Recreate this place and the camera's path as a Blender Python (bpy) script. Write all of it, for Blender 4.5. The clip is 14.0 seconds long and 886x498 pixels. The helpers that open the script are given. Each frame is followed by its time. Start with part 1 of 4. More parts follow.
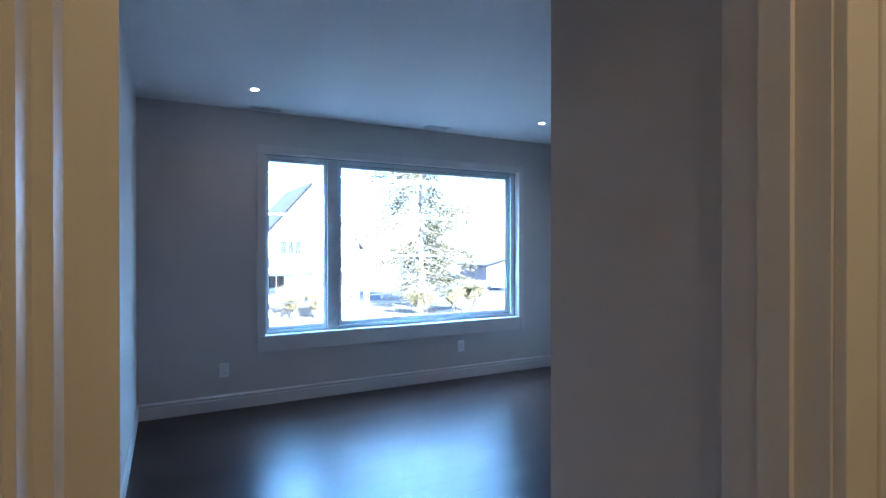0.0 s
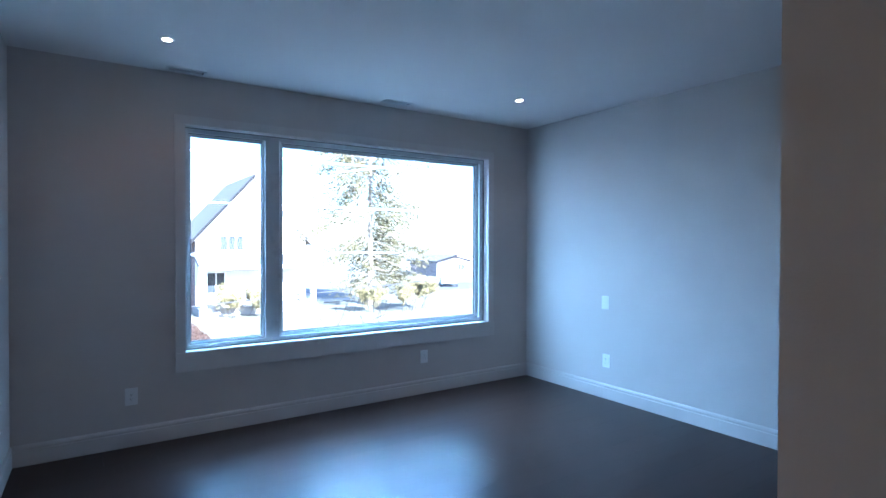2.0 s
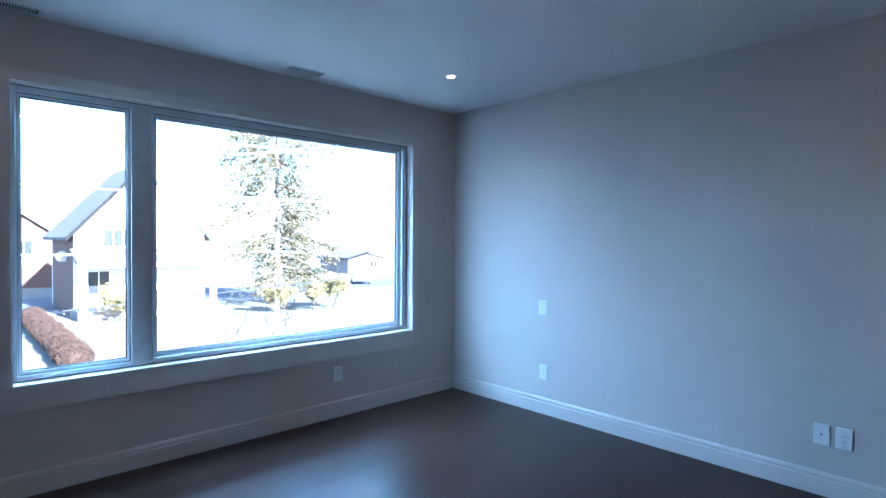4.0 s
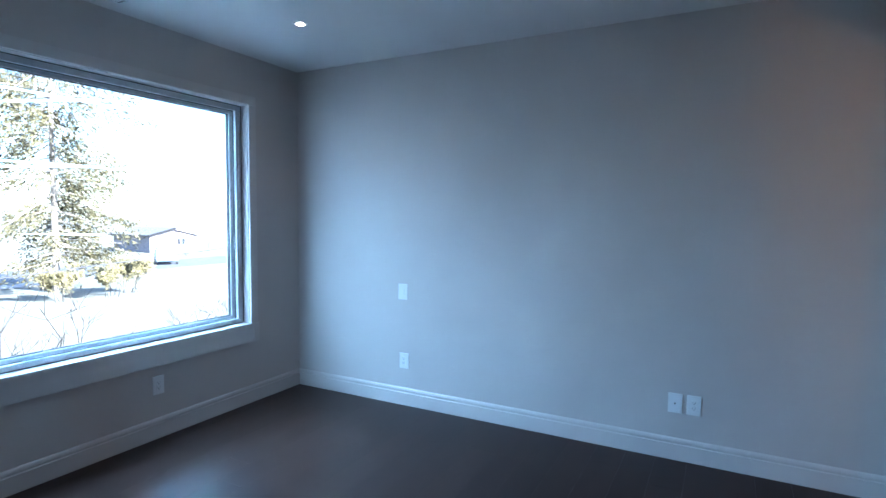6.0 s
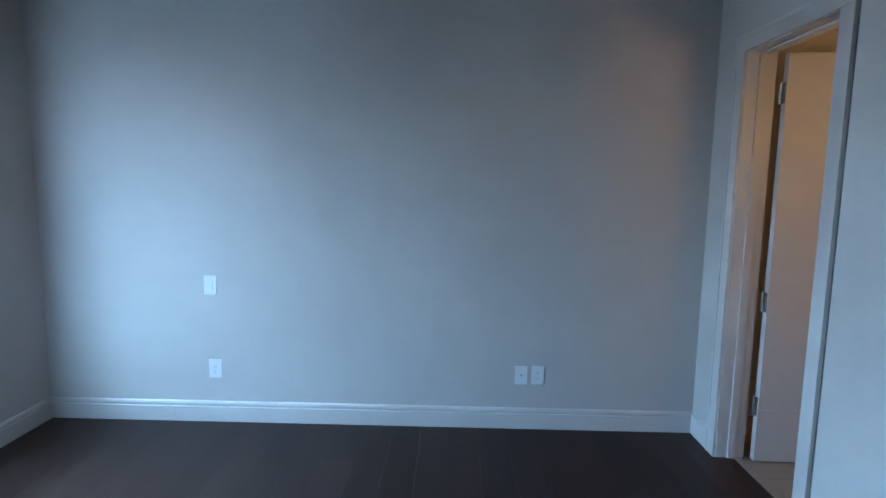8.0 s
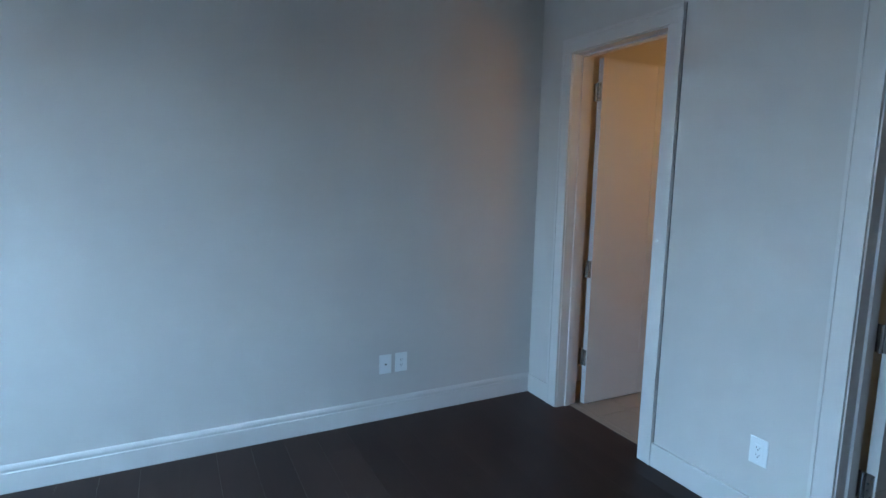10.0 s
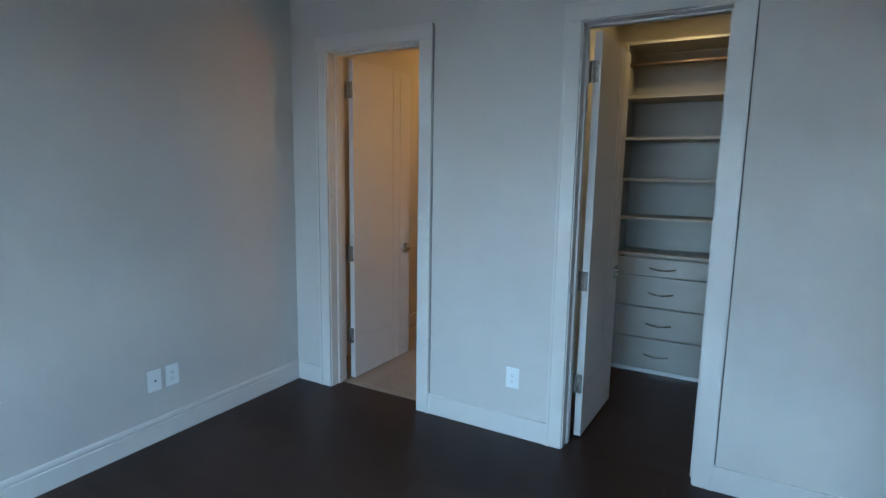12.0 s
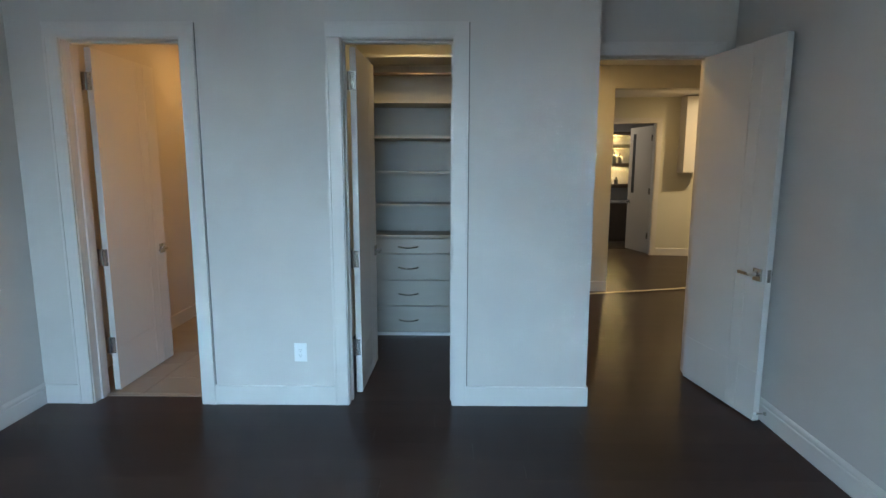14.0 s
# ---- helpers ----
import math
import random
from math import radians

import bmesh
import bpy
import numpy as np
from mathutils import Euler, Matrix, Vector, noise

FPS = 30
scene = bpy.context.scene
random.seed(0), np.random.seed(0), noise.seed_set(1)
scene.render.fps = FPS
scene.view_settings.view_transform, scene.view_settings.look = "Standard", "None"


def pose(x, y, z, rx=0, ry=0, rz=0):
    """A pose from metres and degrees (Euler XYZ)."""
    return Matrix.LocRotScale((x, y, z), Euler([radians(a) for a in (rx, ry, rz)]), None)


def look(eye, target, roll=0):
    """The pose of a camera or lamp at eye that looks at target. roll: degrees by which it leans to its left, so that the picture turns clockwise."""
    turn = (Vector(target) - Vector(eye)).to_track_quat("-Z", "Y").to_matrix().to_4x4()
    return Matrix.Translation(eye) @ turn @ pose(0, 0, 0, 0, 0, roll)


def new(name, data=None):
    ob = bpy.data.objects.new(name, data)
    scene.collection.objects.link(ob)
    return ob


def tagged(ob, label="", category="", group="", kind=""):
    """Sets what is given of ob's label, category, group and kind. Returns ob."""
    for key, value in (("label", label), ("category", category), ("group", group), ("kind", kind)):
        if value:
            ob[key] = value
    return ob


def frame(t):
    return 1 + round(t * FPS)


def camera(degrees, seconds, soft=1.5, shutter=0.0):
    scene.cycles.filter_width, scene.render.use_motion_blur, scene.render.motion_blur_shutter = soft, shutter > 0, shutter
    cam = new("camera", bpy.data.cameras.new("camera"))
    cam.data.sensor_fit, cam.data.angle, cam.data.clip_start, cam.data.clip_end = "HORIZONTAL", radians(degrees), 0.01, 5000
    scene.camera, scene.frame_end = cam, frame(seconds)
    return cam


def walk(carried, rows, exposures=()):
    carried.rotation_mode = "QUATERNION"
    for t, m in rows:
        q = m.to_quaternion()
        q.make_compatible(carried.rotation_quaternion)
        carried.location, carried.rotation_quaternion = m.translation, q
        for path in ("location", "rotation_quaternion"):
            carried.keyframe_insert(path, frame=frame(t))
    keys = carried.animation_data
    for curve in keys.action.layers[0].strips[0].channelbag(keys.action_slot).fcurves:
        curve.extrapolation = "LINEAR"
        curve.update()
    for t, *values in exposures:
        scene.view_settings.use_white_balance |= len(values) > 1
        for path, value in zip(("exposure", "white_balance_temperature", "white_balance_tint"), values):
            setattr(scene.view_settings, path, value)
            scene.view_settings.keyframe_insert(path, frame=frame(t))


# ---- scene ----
cam = camera(79.0, 14.0)
PATH = [
    (0.0, -0.634, -1.073, 1.556, 89.77, 0.02, -28.45),
    (0.5, -0.585, -0.894, 1.557, 89.68, 0.10, -29.66),
    (1.0, -0.516, -0.696, 1.560, 89.48, 0.10, -30.66),
    (1.5, -0.434, -0.489, 1.558, 89.38, -0.14, -31.92),
    (2.0, -0.338, -0.274, 1.556, 89.32, -0.12, -33.91),
    (4.5, 0.094, 0.510, 1.580, 88.36, -0.48, -46.98),
    (5.0, 0.144, 0.650, 1.599, 87.54, -0.52, -51.55),
    (5.5, 0.178, 0.772, 1.584, 87.16, -0.45, -56.54),
    (6.0, 0.224, 0.897, 1.595, 86.47, -0.50, -62.03),
    (6.5, 0.250, 1.060, 1.606, 85.72, -0.66, -68.58),
    (7.0, 0.328, 1.259, 1.638, 84.61, -0.85, -75.25),
    (7.5, 0.384, 1.449, 1.644, 83.97, -0.87, -81.88),
    (8.0, 0.464, 1.650, 1.659, 83.17, -0.93, -88.89),
    (10.5, 0.871, 2.586, 1.618, 82.21, -1.19, -125.10),
    (11.0, 0.954, 2.758, 1.626, 82.02, -1.23, -133.89),
    (11.5, 1.008, 2.870, 1.633, 81.85, -1.08, -142.25),
    (12.0, 1.046, 2.977, 1.647, 81.54, -0.93, -150.55),
    (12.5, 1.088, 3.118, 1.647, 81.43, -0.74, -159.02),
    (13.0, 1.126, 3.261, 1.652, 81.24, -0.54, -167.41),
    (13.5, 1.164, 3.396, 1.639, 81.38, -0.37, -174.71),
    (14.0, 1.207, 3.527, 1.629, 81.45, -0.12, -179.48),
]
LIGHT = [(0.0, 4.22, 4780, 15), (2.0, 4.1, 4850, 15), (5.0, 4.03, 5000, 14), (8.0, 3.97, 5350, 13), (11.0, 3.99, 5650, 11), (13.0, 4.20, 5950, 10), (14.0, 4.28, 6050, 10)]
walk(cam, [(t, pose(*p)) for t, *p in PATH], LIGHT)
# ---- world, sun, lamps ----
SUN_ELEV, SUN_AZ = 25.0, 172.0          # degrees; azimuth clockwise from +y
world = bpy.data.worlds.new("sky_world")
scene.world = world
world.use_nodes = True
wn = world.node_tree.nodes
sky = wn.new("ShaderNodeTexSky")
sky.sky_type = "NISHITA"
sky.sun_disc = False
sky.sun_elevation = radians(SUN_ELEV)
sky.sun_rotation = radians(SUN_AZ)
sky.altitude = 100
sky.air_density, sky.dust_density, sky.ozone_density = 1.0, 0.8, 2.5
world.node_tree.links.new(sky.outputs[0], wn["Background"].inputs[0])
wn["Background"].inputs[1].default_value = 0.055


def lamp(name, kind, m, energy, colour, size=0.1, angle=None):
    d = bpy.data.lights.new(name, kind)
    d.energy, d.color = energy, colour
    if kind == "SUN":
        d.angle = radians(angle)
    elif kind == "AREA":
        d.shape, d.size = "DISK", size
    else:
        d.shadow_soft_size = size
        if kind == "SPOT":
            d.spot_size, d.spot_blend = radians(angle), 0.6
    ob = new(name, d)
    ob.matrix_world = m
    return ob


az, el = radians(SUN_AZ), radians(SUN_ELEV)
sun_from = Vector((math.sin(az) * math.cos(el), math.cos(az) * math.cos(el), math.sin(el)))
lamp("sun", "SUN", look(sun_from * 60, (0, 0, 0)), 3.8, (1.0, 0.95, 0.88), angle=0.6)
WARM = (1.0, 0.72, 0.42)
YELLOW = (1.0, 0.64, 0.24)
CEIL = 2.89
lamp("bath_lamp", "POINT", pose(2.42, -0.62, 2.05), 0.64, (1.0, 0.53, 0.15), 0.07)
lamp("bath_lamp", "AREA", look((3.35, -2.1, 2.90), (3.35, -2.1, 0)), 0.6, (1.0, 0.53, 0.15), 0.16)
lamp("closet_lamp", "AREA", look((1.5, -1.22, 2.90), (1.5, -1.22, 0)), 0.42, (1.0, 0.68, 0.28), 0.14)
lamp("hall_lamp", "AREA", look((0.0, -1.28, 2.90), (0.0, -1.28, 0)), 0.56, YELLOW, 0.16)
lamp("hall_lamp", "AREA", look((-2.0, -1.9, 2.90), (-2.0, -1.9, 0)), 0.45, YELLOW, 0.16)
lamp("far_hall_lamp", "AREA", look((-3.8, -5.0, 2.90), (-3.8, -5.0, 0)), 3.6, (1.0, 0.73, 0.36), 0.2)
lamp("hall_lamp", "AREA", look((-0.2, -2.9, 2.90), (-0.2, -2.9, 0)), 0.7, YELLOW, 0.16)
# added fill without a fitting, brightens the open door of the far room
lamp("far_room_fill", "AREA", look((-1.8, -7.9, 2.90), (-1.8, -7.9, 0)), 0.9, (1.0, 0.86, 0.66), 0.2)
# the sky's light, coming down through the window's opening: onto the floor and facing wall, and to both side walls
for z in (1.00, 1.45, 1.90, 2.33):
    for x, w, share in ((0.68, 0.60, 0.22), (2.26, 2.22, 0.78)):
        for dx, dy, dz, e, spread in ((0.0, -0.76, -0.65, 1.12, 94), (0.78, -0.31, -0.55, 0.35, 104), (-0.80, -0.34, -0.50, 0.30, 104)):
            s = lamp("window_daylight", "AREA", look((x, 4.69, z), (x + dx, 4.69 + dy, z + dz)), e * share, (0.50, 0.80, 1.0), 1.0)
            s.data.shape, s.data.size, s.data.size_y, s.data.spread = "RECTANGLE", w * (1 - 0.5 * abs(dx)), 0.006, radians(spread)


# ---- materials ----
def mat(name, colour, rough=0.5, metal=0.0, var=0.06, scale=6.0, bump=0.02, bscale=90.0, stretch=(1, 1, 1), spec=0.5, rvar=0.08, island=0.0):
    m = bpy.data.materials.new(name)
    m.use_nodes = True
    nt = m.node_tree
    b = nt.nodes["Principled BSDF"]
    tc = nt.nodes.new("ShaderNodeTexCoord")
    mp = nt.nodes.new("ShaderNodeMapping")
    mp.inputs["Scale"].default_value = stretch
    nt.links.new(tc.outputs["Object"], mp.inputs[0])
    n1 = nt.nodes.new("ShaderNodeTexNoise")
    n1.inputs["Scale"].default_value, n1.inputs["Detail"].default_value = scale, 5
    n2 = nt.nodes.new("ShaderNodeTexNoise")
    n2.inputs["Scale"].default_value, n2.inputs["Detail"].default_value = bscale, 3
    for n in (n1, n2):
        nt.links.new(mp.outputs[0], n.inputs["Vector"])
    add = nt.nodes.new("ShaderNodeMath")
    add.operation = "MULTIPLY_ADD"
    add.inputs[1].default_value = 0.35
    nt.links.new(n2.outputs["Fac"], add.inputs[0])
    nt.links.new(n1.outputs["Fac"], add.inputs[2])
    rng = nt.nodes.new("ShaderNodeMapRange")
    rng.inputs[1].default_value, rng.inputs[2].default_value = 0.35, 1.0
    rng.inputs[3].default_value, rng.inputs[4].default_value = 1 - var, 1 + var
    nt.links.new(add.outputs[0], rng.inputs[0])
    last = rng.outputs[0]
    if island:
        oi = nt.nodes.new("ShaderNodeObjectInfo")
        r2 = nt.nodes.new("ShaderNodeMapRange")
        r2.inputs[3].default_value, r2.inputs[4].default_value = 1 - island, 1 + island
        nt.links.new(oi.outputs["Random"], r2.inputs[0])
        mul = nt.nodes.new("ShaderNodeMath")
        mul.operation = "MULTIPLY"
        nt.links.new(last, mul.inputs[0])
        nt.links.new(r2.outputs[0], mul.inputs[1])
        last = mul.outputs[0]
    sc = nt.nodes.new("ShaderNodeVectorMath")
    sc.operation = "SCALE"
    sc.inputs[0].default_value = colour
    nt.links.new(last, sc.inputs["Scale"])
    nt.links.new(sc.outputs[0], b.inputs["Base Color"])
    rr = nt.nodes.new("ShaderNodeMapRange")
    rr.inputs[1].default_value, rr.inputs[2].default_value = 0.3, 0.7
    rr.inputs[3].default_value, rr.inputs[4].default_value = max(0.02, rough - rvar), min(1, rough + rvar)
    nt.links.new(n1.outputs["Fac"], rr.inputs[0])
    nt.links.new(rr.outputs[0], b.inputs["Roughness"])
    b.inputs["Metallic"].default_value = metal
    b.inputs["Specular IOR Level"].default_value = spec
    if bump:
        bp = nt.nodes.new("ShaderNodeBump")
        bp.inputs["Strength"].default_value, bp.inputs["Distance"].default_value = bump, 0.004
        nt.links.new(n2.outputs["Fac"], bp.inputs["Height"])
        nt.links.new(bp.outputs[0], b.inputs["Normal"])
    return m


def glow(name, colour, strength):
    m = bpy.data.materials.new(name)
    m.use_nodes = True
    b = m.node_tree.nodes["Principled BSDF"]
    b.inputs["Base Color"].default_value = (0.8, 0.8, 0.8, 1)
    b.inputs["Emission Color"].default_value = (*colour, 1)
    b.inputs["Emission Strength"].default_value = strength
    return m


def glass(name):
    m = bpy.data.materials.new(name)
    m.use_nodes = True
    b = m.node_tree.nodes["Principled BSDF"]
    b.inputs["Base Color"].default_value = (0.97, 1.0, 0.99, 1)
    b.inputs["Transmission Weight"].default_value = 1.0
    b.inputs["Roughness"].default_value = 0.0
    b.inputs["IOR"].default_value = 1.42
    return m


M_WALL = mat("wall_paint", (0.465, 0.43, 0.405), 0.62, var=0.025, scale=1.2, bump=0.10, bscale=260, spec=0.3)
M_CEIL = mat("ceiling_paint", (0.64, 0.615, 0.60), 0.8, var=0.02, scale=1.0, bump=0.08, bscale=220, spec=0.2)
M_HALLWALL = mat("cream_hall_paint", (0.50, 0.47, 0.39), 0.6, var=0.03, scale=1.2, bump=0.1, bscale=260, spec=0.3)
M_TRIM = mat("white_trim_paint", (0.505, 0.472, 0.45), 0.38, var=0.02, scale=3, bump=0.03, bscale=60, stretch=(1, 1, 0.2))
M_DOOR = mat("white_door_paint", (0.50, 0.468, 0.44), 0.42, var=0.02, scale=2, bump=0.04, bscale=120)
M_PLANK = mat("dark_stained_oak", (0.032, 0.0185, 0.0145), 0.29, var=0.18, scale=2.5, bump=0.012, bscale=24, stretch=(0.6, 2.5, 1), spec=0.13, rvar=0.016, island=0.12)
M_PLANK.node_tree.nodes["Principled BSDF"].inputs["IOR"].default_value = 1.45
M_PLANK.node_tree.nodes["Principled BSDF"].inputs["Specular Tint"].default_value = (0.14, 0.58, 1.0, 1)     # blue of the window's daylight put into the reflection colour
M_SUB = mat("dark_floor_joint", (0.012, 0.009, 0.008), 0.7)
M_TILE = mat("beige_floor_tile", (0.24, 0.21, 0.18), 0.4, var=0.10, scale=4, bump=0.03, bscale=40, island=0.05)
M_GROUT = mat("grout", (0.36, 0.33, 0.29), 0.8)
M_CHROME = mat("brushed_nickel", (0.55, 0.53, 0.50), 0.22, 1.0, var=0.05, bump=0.02, bscale=200)
M_DARKMETAL = mat("dark_screw", (0.08, 0.08, 0.08), 0.5, 0.6)
M_PLASTIC = mat("white_plastic", (0.66, 0.66, 0.655), 0.3, var=0.01, bump=0)
M_SLOT = mat("dark_slot", (0.02, 0.02, 0.02), 0.6, bump=0)
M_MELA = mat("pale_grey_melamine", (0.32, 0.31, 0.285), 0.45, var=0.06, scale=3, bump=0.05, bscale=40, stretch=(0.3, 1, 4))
M_VINYL = mat("white_window_vinyl", (0.50, 0.52, 0.54), 0.32, var=0.015, bump=0.01)
M_GLASS = glass("window_glass")
M_GASKET = mat("black_gasket", (0.03, 0.03, 0.035), 0.5, bump=0)
M_LED = glow("led_lens", (1.0, 0.78, 0.52), 6)
M_VENT = mat("vent_enamel", (0.55, 0.56, 0.57), 0.45, var=0.02)


# ---- mesh helpers ----
def box(bm, x0, x1, y0, y1, z0, z1, bevel=0.0, mi=0):
    x0, x1 = min(x0, x1), max(x0, x1)
    y0, y1 = min(y0, y1), max(y0, y1)
    z0, z1 = min(z0, z1), max(z0, z1)
    v = [bm.verts.new(p) for p in ((x0, y0, z0), (x1, y0, z0), (x1, y1, z0), (x0, y1, z0), (x0, y0, z1), (x1, y0, z1), (x1, y1, z1), (x0, y1, z1))]
    fs = [bm.faces.new([v[i] for i in q]) for q in ((0, 3, 2, 1), (4, 5, 6, 7), (0, 1, 5, 4), (1, 2, 6, 5), (2, 3, 7, 6), (3, 0, 4, 7))]
    for f in fs:
        f.material_index = mi
    if bevel:
        es = list({e for f in fs for e in f.edges})
        bmesh.ops.bevel(bm, geom=es, offset=bevel, segments=2, affect="EDGES", profile=0.6)
    return bm


def tube(bm, p0, p1, r0, r1=None, n=12, caps=True):
    r1 = r0 if r1 is None else r1
    p0, p1 = Vector(p0), Vector(p1)
    q = (p1 - p0).to_track_quat("Z", "Y").to_matrix()
    rings = []
    for p, r in ((p0, r0), (p1, r1)):
        rings.append([bm.verts.new(p + q @ Vector((r * math.cos(a), r * math.sin(a), 0))) for a in (2 * math.pi * i / n for i in range(n))])
    for i in range(n):
        bm.faces.new((rings[0][i], rings[0][(i + 1) % n], rings[1][(i + 1) % n], rings[1][i]))
    if caps:
        bm.faces.new(rings[0][::-1])
        bm.faces.new(rings[1])
    return bm


def profile(bm, pts, origin, along, out, length, up=(0, 0, 1)):
    """A moulding: the section pts (out, up) run for length."""
    o, a, d, u = Vector(origin), Vector(along), Vector(out), Vector(up)
    r0 = [bm.verts.new(o + d * p + u * q) for p, q in pts]
    r1 = [bm.verts.new(o + a * length + d * p + u * q) for p, q in pts]
    n = len(pts)
    for i in range(n):
        bm.faces.new((r0[i], r0[(i + 1) % n], r1[(i + 1) % n], r1[i]))
    bm.faces.new(r0[::-1])
    bm.faces.new(r1)
    bmesh.ops.recalc_face_normals(bm, faces=bm.faces)
    return bm


def mesh_of(bm, name, mats, smooth=False):
    me = bpy.data.meshes.new(name)
    bmesh.ops.recalc_face_normals(bm, faces=bm.faces)
    bm.to_mesh(me)
    bm.free()
    for m in (mats if isinstance(mats, (list, tuple)) else [mats]):
        me.materials.append(m)
    if smooth:
        for p in me.polygons:
            p.use_smooth = True
    return me


def part(name, bm, material, parent=None, label="", smooth=False):
    ob = new(name, mesh_of(bm, name, material, smooth))
    if parent is not None:
        ob.parent = parent
    if label:
        ob["label"] = label
    return ob


def thing(name, label, category, group="", kind="", m=None):
    ob = new(name)
    ob.empty_display_size = 0.05
    tagged(ob, label, category, group, kind)
    if m is not None:
        ob.matrix_world = m
    return ob


def B(*a, **k):
    return box(bmesh.new(), *a, **k)


def structure(name, bm, material, label, category):
    ob = part(name, bm, material)
    return tagged(ob, label, category, kind="structure")


# ---- plan ----
XR, YW, YC = 4.012, 4.43, -0.012               # east, window and closet wall faces
XL, WEST_SKEW = -0.875, 0.024                   # west wall face at the entry, and its drift along y
XE = 0.25                                       # end of the closet wall
YE0, YE1 = -0.56, -0.70                         # entry wall faces
CT = 0.16                                       # closet wall thickness
BATH = (2.915, 3.668)
CLOS = (1.177, 1.884)
ENTRY = (-0.700, 0.14)
HEAD = 2.435
WX0, WX1, WZ0, WZ1 = 0.35, 3.42, 0.68, 2.485     # window reveal


def wall_x(name, x0, x1, y0, y1, openings, z0, z1, material, label):
    """A wall along x between faces y0 and y1, with openings (x0, x1, z0, z1) in order."""
    bm, x = bmesh.new(), x0
    for a, b, c, d in openings:
        box(bm, x, a, y0, y1, z0, z1)
        if c > z0:
            box(bm, a, b, y0, y1, z0, c)
        box(bm, a, b, y0, y1, d, z1)
        x = b
    box(bm, x, x1, y0, y1, z0, z1)
    return structure(name, bm, material, label, "wall")


wall_x("wall_north", XL - 0.2, XR + 0.2, YW, YW + 0.24, [(WX0 - 0.02, WX1 + 0.02, WZ0 - 0.02, WZ1 + 0.02)], -0.2, CEIL, M_WALL, "pale grey painted wall around the wide window")
wall_x("wall_south", XE, XR, YC - CT, YC, [(CLOS[0] - 0.02, CLOS[1] + 0.02, 0, HEAD + 0.02), (BATH[0] - 0.02, BATH[1] + 0.02, 0, HEAD + 0.02)], 0, CEIL, M_WALL, "pale grey painted wall with closet and bathroom doorways")
wall_x("wall_entry", XL, XE + 0.12, YE1, YE0, [(ENTRY[0] - 0.02, ENTRY[1] + 0.02, 0, HEAD + 0.02)], 0, CEIL, M_WALL, "painted wall round the bedroom entry doorway")
structure("wall_east", B(XR, XR + 0.2, -3.2, YW, -0.2, CEIL), M_WALL, "plain pale grey painted bedroom wall", "wall")
bm = B(XL - 0.2, XL, YE1, YW, -0.2, CEIL)
for v in bm.verts:                              # the wall runs slightly out of square
    v.co.x += WEST_SKEW * (v.co.y - YE0)
structure("wall_west", bm, M_WALL, "plain pale grey painted wall behind the open door", "wall")
structure("wall_recess", B(XE, XE + 0.12, YE0, YC - CT, 0, CEIL), M_WALL, "short grey wall beside the entry passage", "wall")
structure("ceiling", B(XL - 0.2, XR + 0.2, YE1, YW + 0.24, CEIL, CEIL + 0.25), M_CEIL, "flat white painted bedroom ceiling", "ceiling")
structure("ceiling_south", B(-6.6, XR + 0.2, -11.4, YE1, CEIL + 0.03, CEIL + 0.25), M_CEIL, "flat white ceiling over hall, closet and bathroom", "ceiling")
# closet and bathroom shells
structure("wall_closet_back", B(0.37, 4.012, -2.9, -2.78, 0, CEIL + 0.03), M_HALLWALL, "cream painted back wall of closet and bathroom", "wall")
structure("wall_closet_end", B(0.37, 2.12, -2.06, -1.99, 0, CEIL + 0.03), M_HALLWALL, "cream painted closet back wall", "wall")
structure("wall_partition", B(2.12, 2.22, -2.78, YC - CT, 0, CEIL + 0.03), M_HALLWALL, "cream painted partition of closet and bathroom", "wall")
structure("wall_hall_side", B(0.30, 0.37, -3.6, YC - CT, 0, CEIL + 0.03), M_HALLWALL, "cream painted hall side wall", "wall")

# hall
structure("wall_hall_west", B(-2.9, -2.75, -3.55, YE1 - 0.0, 0, CEIL + 0.03), M_HALLWALL, "cream painted hall wall", "wall")
structure("wall_hall_north", B(-2.9, XL, YE1, YE1 + 0.12, 0, CEIL + 0.03), M_HALLWALL, "cream painted hall wall beside the bedroom", "wall")
HY0, HY1 = -3.55, -3.72
bm = bmesh.new()
box(bm, -0.92, 0.37, HY1, HY0, 0, CEIL + 0.03)
box(bm, -2.9, -0.92, HY1, HY0, 2.64, CEIL + 0.03)
structure("wall_hall_opening", bm, M_HALLWALL, "cream wall with a wide cased hall opening", "wall")
# far room wall with a doorway, slightly turned
FAR = pose(-2.62, -6.62, 0, 0, 0, -4)
FD = (-0.02, 0.80, 2.46)


def far_part(name, bm, material, label, category):
    ob = structure(name, bm, material, label, category)
    ob.matrix_world = FAR
    return ob


bm = bmesh.new()
box(bm, -3.2, FD[0], -0.14, 0, 0, CEIL + 0.03)
box(bm, FD[0], FD[1], -0.14, 0, FD[2], CEIL + 0.03)
box(bm, FD[1], 3.2, -0.14, 0, 0, CEIL + 0.03)
far_part("wall_far", bm, M_HALLWALL, "cream painted far hall wall with a doorway", "wall")
structure("wall_far_room", B(-6.5, 3, -9.3, -9.15, 0, CEIL + 0.03), mat("slate_paint", (0.22, 0.23, 0.26), 0.6), "slate grey wall of the far room", "wall")
structure("wall_far_west", B(-6.6, -6.45, -9.3, -3.55, 0, CEIL + 0.03), M_HALLWALL, "cream painted wall closing the far hall", "wall")
structure("wall_far_east", B(2.9, 3.05, -9.3, -2.9, 0, CEIL + 0.03), M_HALLWALL, "cream painted wall closing the far hall", "wall")
